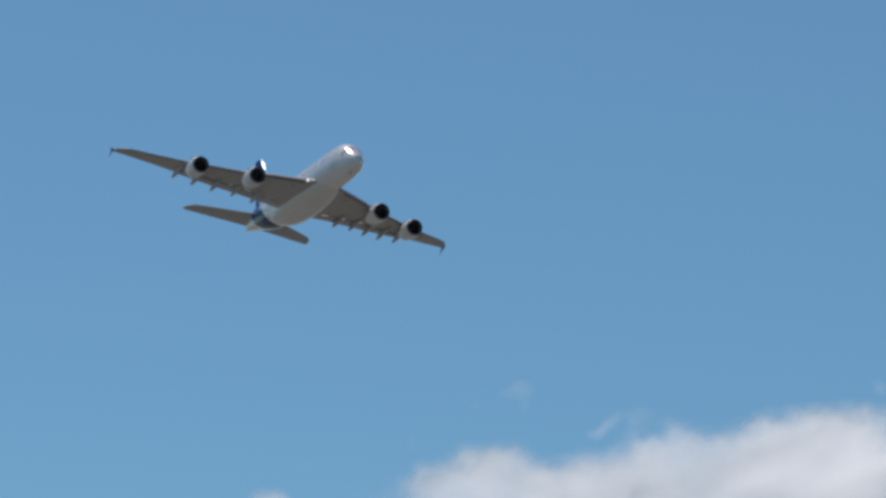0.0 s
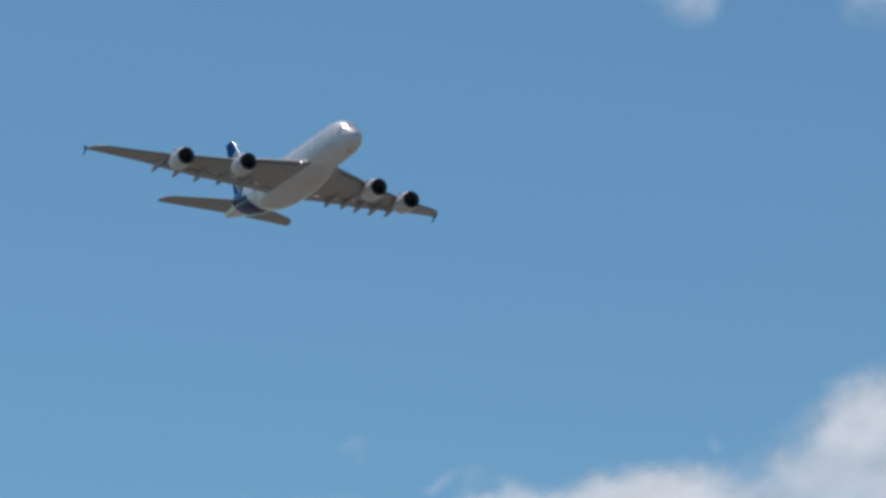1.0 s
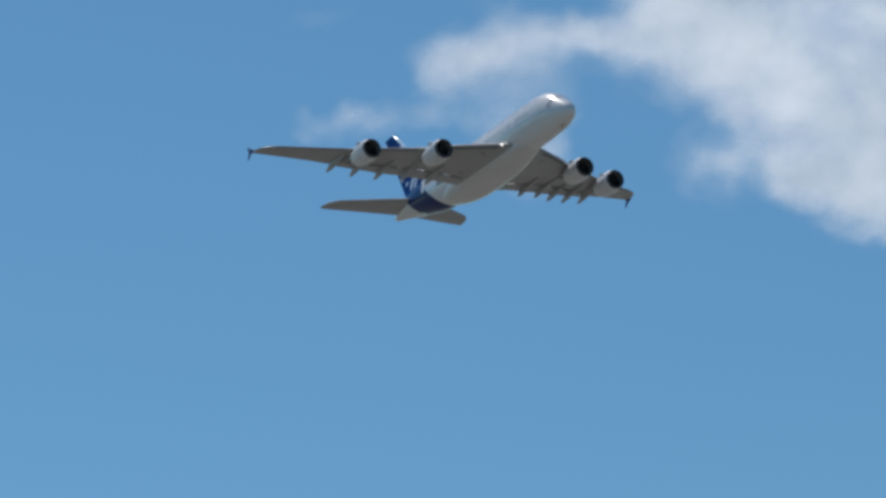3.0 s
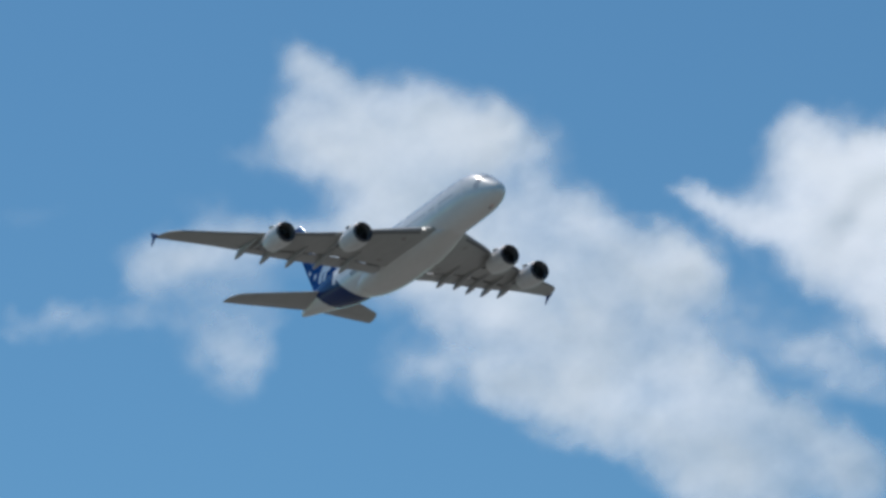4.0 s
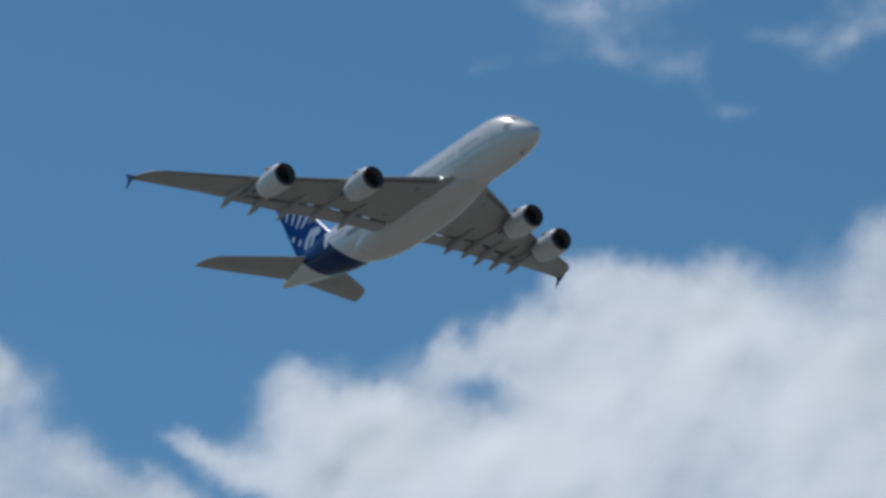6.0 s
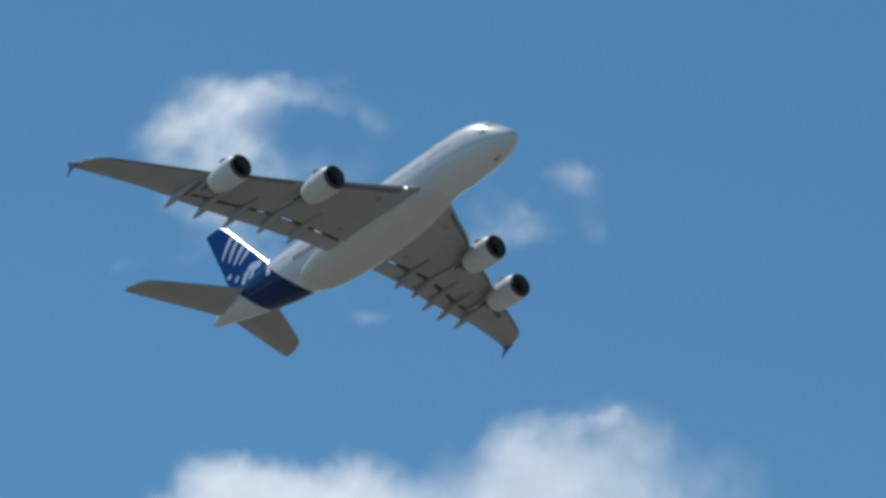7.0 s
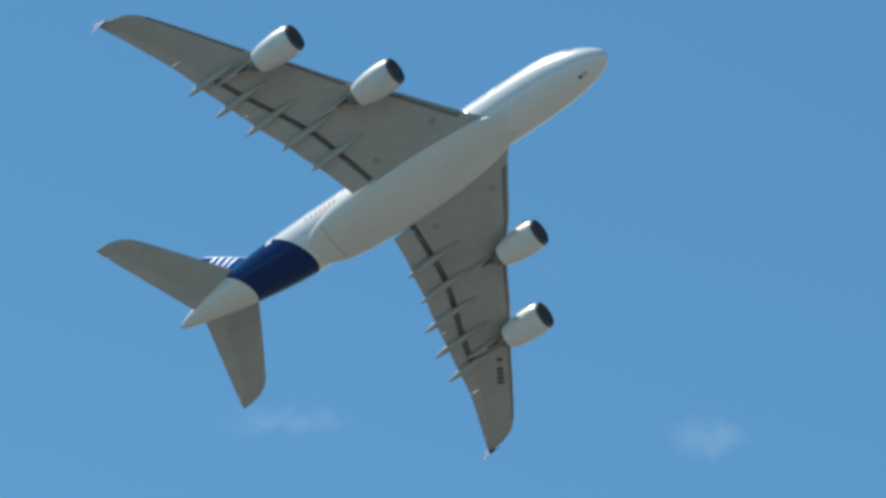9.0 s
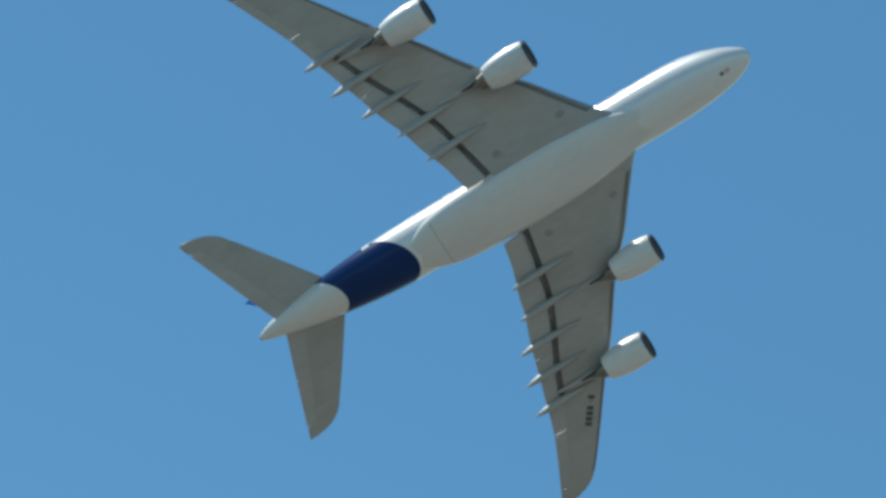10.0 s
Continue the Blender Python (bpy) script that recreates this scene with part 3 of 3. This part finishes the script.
def value_noise(x, y, seed):
    """Smooth lattice noise in -1..1 on arrays."""
    def lattice(i, j):
        v = np.sin(i * 127.1 + j * 311.7 + seed * 74.7) * 43758.5453
        return (v - np.floor(v)) * 2 - 1
    i, j = np.floor(x), np.floor(y)
    u, v = x - i, y - j
    u, v = u * u * u * (u * (u * 6 - 15) + 10), v * v * v * (v * (v * 6 - 15) + 10)
    a = lattice(i, j) * (1 - u) + lattice(i + 1, j) * u
    b = lattice(i, j + 1) * (1 - u) + lattice(i + 1, j + 1) * u
    return a * (1 - v) + b * v


def fbm(x, y, seed, octaves=5, gain=0.52):
    out, amp = 0, 1.0
    for k in range(octaves):
        c, q = math.cos(0.6 * k), math.sin(0.6 * k)
        out = out + amp * value_noise((x * c - y * q) * 2**k, (x * q + y * c) * 2**k, seed + k)
        amp *= gain
    return out


CLOUD_ALBEDO = 0.97
VAPOUR = cloud_material()
CLOUD_FAR = 4200.0
STEP = 0.035                        # degrees between the mesh's points


def build_cloud(label, puffs, seed, back=0.0, lean_out=20, torn=1.0):
    """A heaped sheet of vapour 4 km off: puffs of (azimuth, elevation, half width, half height, lean, weight) in degrees; lean_out: metres by which it overhangs for each degree of height; torn: how ragged it is."""
    p = np.array(puffs)
    az = np.arange(p[:, 0].min() - 1.9 * p[:, 2].max() - 0.3, p[:, 0].max() + 1.9 * p[:, 2].max() + 0.3, STEP)
    el = np.arange(p[:, 1].min() - 1.9 * p[:, 3].max() - 0.3, p[:, 1].max() + 1.9 * p[:, 3].max() + 0.3, STEP)
    A, E = np.meshgrid(az, el, indexing="ij")
    cw = math.cos(radians(p[:, 1].mean()))
    wx = A * cw + 0.10 * fbm(A * 1.2, E * 1.2, seed + 20) + 0.05 * fbm(A * 3.4, E * 3.4, seed + 40, 4)
    wy = E + 0.10 * fbm(A * 1.2, E * 1.2, seed + 60) + 0.05 * fbm(A * 3.4, E * 3.4, seed + 80, 4)
    thick = np.zeros_like(A)
    thin = np.ones_like(A)
    for a, e, r1, r2, lean, w in puffs:
        c, q = math.cos(radians(-lean)), math.sin(radians(-lean))
        dx, dy = wx - a * cw, wy - e
        u, v = (dx * c + dy * q) / r1, (-dx * q + dy * c) / r2
        bell = np.exp(-0.72 * (u * u + v * v))
        thick += 1.3 * max(0, w) * bell
        thin *= 1 - max(0, -w) * bell
    soft = (1 - np.exp(-thick)) * thin
    grain = fbm(A * 1.1 + 0.25 * fbm(A * 0.6, E * 0.6, seed + 7, 2), E * 1.5, seed, 6, 0.5)
    broad = fbm(A * 0.55, E * 0.7, seed + 130, 3, 0.5)
    dens = soft * 1.04 - 0.11 + 0.10 * np.clip(thick / 4, 0, 1) + np.clip(soft * 2.0, 0, 1) * (0.20 * torn * grain * (1.25 - 0.9 * soft) + 0.13 * broad)
    depth = CLOUD_FAR + back - lean_out * (E - p[:, 1].mean()) - 6 * soft - 6 * soft * fbm(A * 0.8, E * 1.0, seed + 100, 3, 0.4)
    ar, er = np.radians(A), np.radians(E)
    P = np.stack([np.sin(ar) * np.cos(er) * depth, np.cos(ar) * np.cos(er) * depth, np.sin(er) * depth], -1).reshape(-1, 3)
    na, ne = A.shape
    ok = dens > 0.0
    near = ok.copy()
    for di in (-1, 0, 1):
        for dj in (-1, 0, 1):
            near |= np.roll(np.roll(ok, di, 0), dj, 1)
    cell = near[:-1, :-1] & near[1:, :-1] & near[1:, 1:] & near[:-1, 1:]
    # separate the patches that do not touch: each one is a cloud of its own
    lab = np.where(cell, np.arange(cell.size).reshape(cell.shape) + 1, 0)
    while True:
        pad = np.pad(lab, 1)
        grown = np.where(cell, np.maximum.reduce([lab, pad[2:, 1:-1], pad[:-2, 1:-1], pad[1:-1, 2:], pad[1:-1, :-2]]), 0)
        if (grown == lab).all():
            break
        lab = grown
    idx = np.arange(na * ne).reshape(na, ne)
    names, counts = np.unique(lab[cell], return_counts=True)
    for name, count in zip(names, counts):
        if count < 40:
            continue
        one = lab == name
        quads = np.stack([idx[:-1, :-1][one], idx[:-1, 1:][one], idx[1:, 1:][one], idx[1:, :-1][one]], -1)
        used, inv = np.unique(quads.ravel(), return_inverse=True)
        if dens.ravel()[used].max() < 0.12:
            continue
        me = bpy.data.meshes.new("cloud")
        me.from_pydata(P[used].tolist(), [], inv.reshape(-1, 4).tolist())
        d = me.attributes.new("vapour", "FLOAT", "POINT")
        d.data.foreach_set("value", np.clip(dens.ravel()[used], 0, 2).astype(np.float32))
        me.polygons.foreach_set("use_smooth", np.ones(len(me.polygons), bool))
        me.materials.append(VAPOUR)
        tagged(new("cloud", me), label if count > 0.4 * counts.max() else "small thin scrap of white cloud", "cloud", group="clouds in the sky")


# puffs of (azimuth, elevation, half width, half height, lean, weight); a negative weight thins the vapour
HEAD = [(-2.81, 20.09, 0.35, 0.20, 0, 0.48), (-2.55, 19.93, 0.20, 0.16, 20, 0.38), (-2.42, 19.71, 0.36, 0.18, 30, 0.42), (-1.94, 19.43, 0.90, 0.31, 8, 0.72), (-1.17, 19.44, 0.53, 0.31, 20, 0.72), (-0.88, 19.12, 0.34, 0.35, 0, 0.72), (-2.44, 19.26, 0.60, 0.29, 0, 0.58), (-2.89, 19.49, 0.24, 0.24, 0, 0.38), (-1.68, 19.00, 1.02, 0.30, 0, 0.69), (-3.07, 18.95, 0.54, 0.15, 0, 0.27), (-3.64, 18.99, 0.24, 0.12, 0, 0.17), (-2.24, 18.45, 0.36, 0.30, 0, 0.58), (-1.67, 18.42, 0.54, 0.36, 0, 0.54)]
BODY = [(-1.42, 18.19, 0.78, 0.45, 30, 0.49), (-0.60, 18.43, 0.60, 0.36, 25, 0.46), (-0.91, 17.74, 0.72, 0.42, 20, 0.48), (-0.03, 18.01, 0.69, 0.39, 20, 0.49), (0.73, 17.86, 0.63, 0.36, 25, 0.55), (1.27, 17.74, 0.36, 0.36, 20, 0.52), (-0.40, 17.29, 0.84, 0.39, 10, 0.46), (0.60, 17.29, 0.78, 0.42, 10, 0.49), (1.42, 17.20, 0.36, 0.39, 0, 0.43), (-0.65, 16.54, 0.33, 0.24, 0, 0.52), (-0.15, 16.60, 0.66, 0.33, 0, 0.46), (0.29, 18.31, 0.54, 0.27, 25, 0.55), (0.92, 18.10, 0.48, 0.24, 25, 0.55), (1.43, 17.86, 0.31, 0.27, 20, 0.45)]
FOOT = [(0.73, 16.63, 0.84, 0.33, 10, 0.58), (1.54, 16.56, 0.51, 0.30, 10, 0.61), (0.10, 16.21, 0.60, 0.27, 20, 0.61), (1.04, 16.09, 0.90, 0.30, 15, 0.69), (2.10, 16.20, 0.78, 0.33, 20, 0.71), (2.91, 16.01, 0.60, 0.27, 25, 0.69), (1.97, 15.72, 1.02, 0.27, 15, 0.65), (1.35, 15.58, 0.66, 0.23, 20, 0.50), (3.21, 15.59, 0.60, 0.25, 20, 0.61), (2.46, 15.30, 0.78, 0.24, 10, 0.50), (-1.28, 17.17, 0.27, 0.27, 0, 0.26)]
LOBE = [(-4.37, 17.87, 0.43, 0.30, 0, 0.37), (-3.91, 18.39, 0.45, 0.25, 30, 0.26), (-4.60, 17.93, 0.23, 0.30, 0, 0.29), (-3.75, 17.89, 0.54, 0.39, 0, 0.26), (-4.27, 17.37, 0.29, 0.30, 20, 0.26), (-3.79, 17.14, 0.33, 0.45, 20, 0.22), (-3.44, 16.78, 0.25, 0.36, 20, 0.23), (-3.36, 17.50, 0.33, 0.48, 0, 0.14), (-2.87, 18.05, 0.54, 0.17, 0, 0.21), (-2.30, 18.00, 0.66, 0.23, 0, 0.23), (-1.98, 17.61, 0.48, 0.27, 0, 0.22), (-3.50, 16.78, 0.23, 0.33, 15, 0.20), (-2.93, 18.08, 0.48, 0.18, 0, 0.24), (-4.44, 17.87, 0.36, 0.24, 0, 0.20), (-3.70, 17.20, 0.29, 0.36, 10, 0.17)]
VEIL = [(2.30, 17.16, 0.72, 0.33, 0, 0.24), (1.73, 16.86, 0.48, 0.27, 0, 0.22), (-5.29, 17.19, 0.66, 0.17, 0, 0.22), (-6.08, 18.34, 0.54, 0.23, 0, 0.19), (-5.67, 17.09, 0.42, 0.21, 0, 0.21), (-4.73, 17.28, 0.24, 0.17, 0, 0.21), (-2.43, 18.36, 0.36, 0.24, 0, 0.24), (2.92, 16.79, 0.66, 0.30, 20, 0.22), (-0.54, 19.78, 0.21, 0.08, 20, 0.18), (2.20, 19.20, 0.15, 0.13, 0, 0.18), (-1.09, 16.87, 0.36, 0.18, 0, 0.18), (-5.86, 17.24, 0.36, 0.14, -10, 0.29), (-4.93, 17.41, 0.30, 0.17, 0, 0.28)]
HAZE = [(-1.91, 17.40, 0.84, 0.48, 0, 0.24), (-2.86, 17.63, 0.72, 0.42, 0, 0.17), (2.18, 17.64, 0.60, 0.36, 0, 0.22), (3.54, 16.66, 0.90, 0.36, 20, 0.22), (-3.33, 19.00, 0.72, 0.24, 0, 0.18), (1.68, 18.12, 0.36, 0.36, 0, 0.21), (-1.40, 16.69, 0.54, 0.30, 0, 0.20), (4.34, 16.17, 0.90, 0.30, 15, 0.18), (-5.42, 17.34, 0.30, 0.15, 0, 0.22), (1.87, 18.48, 0.36, 0.24, 20, 0.18), (0.23, 17.05, 1.20, 0.72, 0, 0.15)]
CROWN = [(1.55, 18.53, 0.25, 0.09, 35, 0.72), (1.96, 18.31, 0.35, 0.12, 25, 0.82), (2.41, 18.14, 0.42, 0.16, 15, 0.90), (2.79, 19.16, 0.31, 0.25, 0, 0.95), (2.59, 18.80, 0.31, 0.30, 0, 0.88), (3.22, 18.80, 0.53, 0.33, 0, 1.00), (3.58, 19.04, 0.25, 0.23, 0, 0.80), (3.98, 18.69, 0.57, 0.33, 0, 1.05), (3.35, 18.29, 0.90, 0.33, 0, 1.05), (4.55, 19.48, 0.40, 0.17, 0, 0.90), (5.16, 19.54, 0.47, 0.22, 0, 0.95), (5.67, 19.88, 0.40, 0.28, -20, 0.92), (6.03, 20.24, 0.28, 0.29, 0, 0.75), (5.77, 20.45, 0.17, 0.25, 0, 0.42), (4.11, 19.24, 0.30, 0.17, -20, 0.40)]
RIDGE = [(6.41, 20.31, 0.36, 0.20, 10, 0.75), (6.09, 19.76, 0.69, 0.33, 0, 1.05), (6.86, 19.99, 0.54, 0.28, 0, 1.05), (7.62, 19.88, 0.60, 0.30, 0, 1.10), (8.31, 19.69, 0.63, 0.33, 10, 1.10), (9.07, 19.50, 0.66, 0.33, 0, 1.10), (7.63, 20.43, 0.19, 0.20, 0, 0.38), (8.52, 20.41, 0.23, 0.26, 0, 0.38), (8.01, 20.24, 0.30, 0.20, 0, 0.48), (9.10, 20.39, 0.33, 0.39, 0, 0.85), (9.38, 20.69, 0.29, 0.28, 0, 0.85), (9.73, 20.32, 0.48, 0.51, 0, 1.05), (10.37, 20.48, 0.54, 0.54, 0, 1.05)]
BULK = [(5.76, 19.13, 1.14, 0.48, 0, 1.20), (7.35, 19.11, 1.32, 0.57, 0, 1.20), (8.93, 18.90, 1.20, 0.63, 0, 1.20), (4.49, 18.27, 1.26, 0.42, 0, 1.15), (6.07, 18.35, 1.50, 0.57, 0, 1.20), (7.96, 18.14, 1.50, 0.63, 0, 1.20), (9.66, 18.10, 1.32, 1.20, 0, 1.20), (11.13, 18.95, 1.08, 1.08, 0, 1.10), (12.36, 18.43, 0.96, 0.72, 0, 0.95), (4.94, 19.11, 0.35, 0.24, 15, -0.55), (7.52, 18.27, 0.72, 0.36, 0, -0.16)]
BASE = [(3.36, 17.69, 0.54, 0.30, 20, 1.00), (4.49, 17.58, 1.02, 0.45, 15, 1.10), (5.75, 17.27, 1.32, 0.57, 10, 1.10), (7.62, 17.13, 1.50, 0.63, 0, 1.10), (9.37, 16.98, 1.32, 0.78, 0, 1.10), (3.99, 17.19, 0.51, 0.25, 25, 0.85), (4.99, 16.80, 0.72, 0.24, 15, 0.75), (6.36, 16.58, 1.08, 0.29, 10, 0.80), (8.23, 16.35, 1.32, 0.36, 0, 0.80), (10.74, 17.18, 1.20, 0.72, 0, 1.00)]
EARLY_WEST = [(-8.32, 10.98, 0.28, 0.20, 0, 0.90), (-7.77, 11.09, 0.35, 0.20, 0, 0.95), (-7.16, 10.97, 0.47, 0.23, 0, 1.00), (-6.30, 11.02, 0.47, 0.23, 0, 0.95), (-5.75, 11.32, 0.34, 0.20, 0, 0.82), (-5.94, 10.97, 0.60, 0.24, 0, 1.05), (-5.08, 11.31, 0.47, 0.23, 0, 1.00), (-4.59, 11.43, 0.34, 0.20, 0, 0.90), (-3.98, 11.54, 0.30, 0.19, -10, 0.75), (-3.61, 11.53, 0.30, 0.18, 0, 0.70), (-4.41, 11.00, 0.90, 0.28, 0, 1.10), (-3.38, 11.00, 0.63, 0.30, 0, 1.10), (-5.14, 10.83, 1.20, 0.23, 0, 1.10), (-7.16, 10.68, 1.20, 0.23, 0, 1.05), (-10.06, 10.75, 0.21, 0.09, 0, 0.70)]
EARLY_EAST = [(-2.67, 11.76, 0.24, 0.14, 0, 0.40), (-2.15, 12.02, 0.37, 0.29, -15, 0.90), (-1.75, 12.24, 0.40, 0.31, 0, 1.00), (-1.88, 11.60, 0.75, 0.33, 0, 1.10), (-1.14, 12.21, 0.54, 0.39, 0, 1.05), (-0.41, 12.33, 0.54, 0.36, 0, 1.00), (-0.91, 11.70, 1.08, 0.60, 0, 1.15), (-3.24, 10.89, 2.40, 0.42, 0, 1.10)]
SCRAP = [(-9.60, 11.13, 0.22, 0.09, 0, 0.23), (-7.77, 11.79, 0.15, 0.07, 0, 0.20), (-7.28, 11.91, 0.18, 0.07, 0, 0.21), (-6.36, 11.57, 0.19, 0.09, -20, 0.27), (-7.16, 11.30, 0.15, 0.07, 0, 0.26), (-3.42, 11.91, 0.13, 0.09, 0, 0.39), (-8.56, 11.34, 0.12, 0.08, 0, 0.17)]
TORN = [(6.55, 24.56, 0.66, 0.14, 0, 0.32), (7.27, 24.45, 0.42, 0.17, 20, 0.30), (7.74, 24.28, 0.24, 0.14, 20, 0.21), (5.44, 24.18, 0.47, 0.20, -20, 0.30), (5.81, 23.89, 0.60, 0.34, 0, 0.32), (5.26, 23.72, 0.35, 0.24, 0, 0.24), (6.18, 23.48, 0.53, 0.29, 0, 0.30), (5.67, 23.26, 0.47, 0.23, 0, 0.21), (6.57, 23.73, 0.35, 0.34, 0, 0.24), (6.06, 23.06, 0.35, 0.22, 0, 0.24), (6.03, 24.37, 0.48, 0.20, 0, 0.30), (6.65, 22.94, 0.34, 0.16, 0, 0.15), (6.84, 23.43, 0.72, 0.48, 0, 0.15), (7.48, 23.80, 0.48, 0.36, 0, 0.15), (6.01, 22.63, 0.48, 0.30, 0, 0.14)]
TORN_EAST = [(5.03, 22.78, 0.20, 0.10, -20, 0.24), (4.77, 22.59, 0.19, 0.10, -30, 0.20), (7.07, 22.48, 0.24, 0.18, 0, 0.19), (7.66, 22.05, 0.22, 0.13, 0, 0.20), (7.35, 22.27, 0.18, 0.17, 0, 0.14), (9.00, 22.80, 0.24, 0.14, 0, 0.24), (8.61, 22.98, 0.30, 0.12, 0, 0.18), (8.87, 22.71, 0.24, 0.17, 0, 0.17), (9.36, 23.05, 0.27, 0.13, 0, 0.19), (8.09, 22.97, 0.36, 0.14, 0, 0.13), (5.39, 22.71, 0.36, 0.11, -10, 0.20), (6.42, 22.70, 0.48, 0.18, 10, 0.16), (6.95, 22.67, 0.28, 0.28, 0, 0.19), (8.61, 22.74, 0.78, 0.30, 0, 0.13), (9.26, 22.74, 0.42, 0.24, 0, 0.13)]
FIBRES = [(8.71, 23.68, 0.30, 0.17, 0, 0.24), (9.18, 23.39, 0.33, 0.23, 0, 0.27), (9.70, 23.34, 0.33, 0.23, 0, 0.27), (10.15, 23.53, 0.30, 0.17, 0, 0.25), (10.36, 23.11, 0.19, 0.24, 0, 0.25), (9.52, 22.91, 0.36, 0.14, 0, 0.27), (8.80, 23.11, 0.24, 0.17, 0, 0.22)]
NEXT = [(9.99, 21.07, 0.36, 0.08, 0, 0.55), (9.54, 21.14, 0.12, 0.07, 0, 0.36), (10.41, 21.05, 0.14, 0.07, 0, 0.42), (9.91, 20.91, 0.48, 0.08, 0, 0.40)]
build_cloud("broad bright cumulus bank with a ragged crown", CROWN + RIDGE + BULK + BASE, 467, lean_out=30)
build_cloud("large ragged white cumulus cloud with a thin side lobe", HEAD + BODY + FOOT + LOBE, 264, 60, 10)
build_cloud("thin pale veil of haze round the cumulus", VEIL + HAZE, 391, 140, torn=1.4)
build_cloud("broad cumulus bank with bright ragged top", EARLY_WEST + EARLY_EAST, 261, lean_out=12)
build_cloud("thin scraps of haze cloud", SCRAP, 310, 40)
build_cloud("thin torn veil of cloud", TORN + TORN_EAST + FIBRES, 273, 60, torn=1.9)
build_cloud("small torn cloud scraps", NEXT, 322, 100)
build_cloud("faint thin wisp of cloud", [(15.89, 25.24, 0.71, 0.23, 0, 0.19), (15.36, 25.17, 0.61, 0.16, 0, 0.13)], 277, 0)
build_cloud("faint thin wisp of cloud", [(18.64, 26.70, 0.38, 0.11, 25, 0.27), (17.07, 25.60, 0.34, 0.21, 0, 0.18)], 326, 0)
build_cloud("faint thin wisp of cloud", [(20.53, 25.00, 0.59, 0.32, 20, 0.22), (20.99, 24.90, 0.39, 0.18, 0, 0.17)], 327)


# ---------------------------------------------------------------- movement
def motions():
    walk(airliner, [
        (0.0, pose(-193.78, 1130.96, 287.52, -10.84, -1.78, -59.58)),
        (0.5, pose(-172.92, 1102.33, 287.29, -7.16, -2.27, -59.21)),
        (1.0, pose(-151.99, 1073.48, 287.48, -4.40, -2.50, -58.94)),
        (1.5, pose(-131.18, 1044.45, 287.69, -2.23, -3.43, -58.74)),
        (2.0, pose(-110.36, 1015.17, 288.09, -0.42, -4.18, -58.93)),
        (2.2, pose(-102.31, 1003.37, 288.28, 0.03, -4.59, -58.64)),
        (3.3, pose(-56.70, 937.79, 289.98, 1.42, -4.72, -58.34)),
        (3.5, pose(-48.61, 925.73, 290.35, 1.57, -5.12, -58.49)),
        (4.0, pose(-28.06, 895.34, 291.68, 1.36, -5.16, -58.82)),
        (4.5, pose(-7.53, 864.76, 293.10, 1.37, -5.09, -59.21)),
        (5.0, pose(12.96, 833.96, 294.81, 1.47, -5.13, -59.71)),
        (5.5, pose(33.31, 802.99, 296.81, 1.39, -4.99, -60.22)),
        (6.0, pose(53.76, 771.91, 299.08, 0.28, -4.90, -60.54)),
        (6.2, pose(61.93, 759.46, 300.06, -0.65, -5.07, -60.50)),
        (7.3, pose(107.01, 690.82, 306.73, -8.46, -8.96, -59.07)),
        (7.5, pose(115.23, 678.38, 308.08, -10.22, -9.81, -58.82)),
        (7.7, pose(123.53, 665.93, 309.53, -12.35, -10.63, -58.50)),
        (8.0, pose(135.89, 647.27, 311.93, -15.92, -12.16, -57.31)),
        (8.1, pose(140.03, 641.07, 312.75, -17.33, -12.54, -56.91)),
        (8.5, pose(156.68, 616.28, 316.27, -22.12, -14.50, -55.51)),
        (8.7, pose(165.05, 603.94, 318.13, -24.59, -15.66, -54.59)),
        (9.0, pose(177.68, 585.44, 321.15, -28.26, -17.00, -53.14)),
        (9.2, pose(186.40, 573.09, 323.26, -30.61, -17.86, -51.71)),
        (9.5, pose(199.12, 554.74, 326.64, -33.28, -18.86, -50.08)),
        (10.0, pose(220.87, 524.24, 332.81, -36.13, -20.80, -47.40)),
    ])


motions()
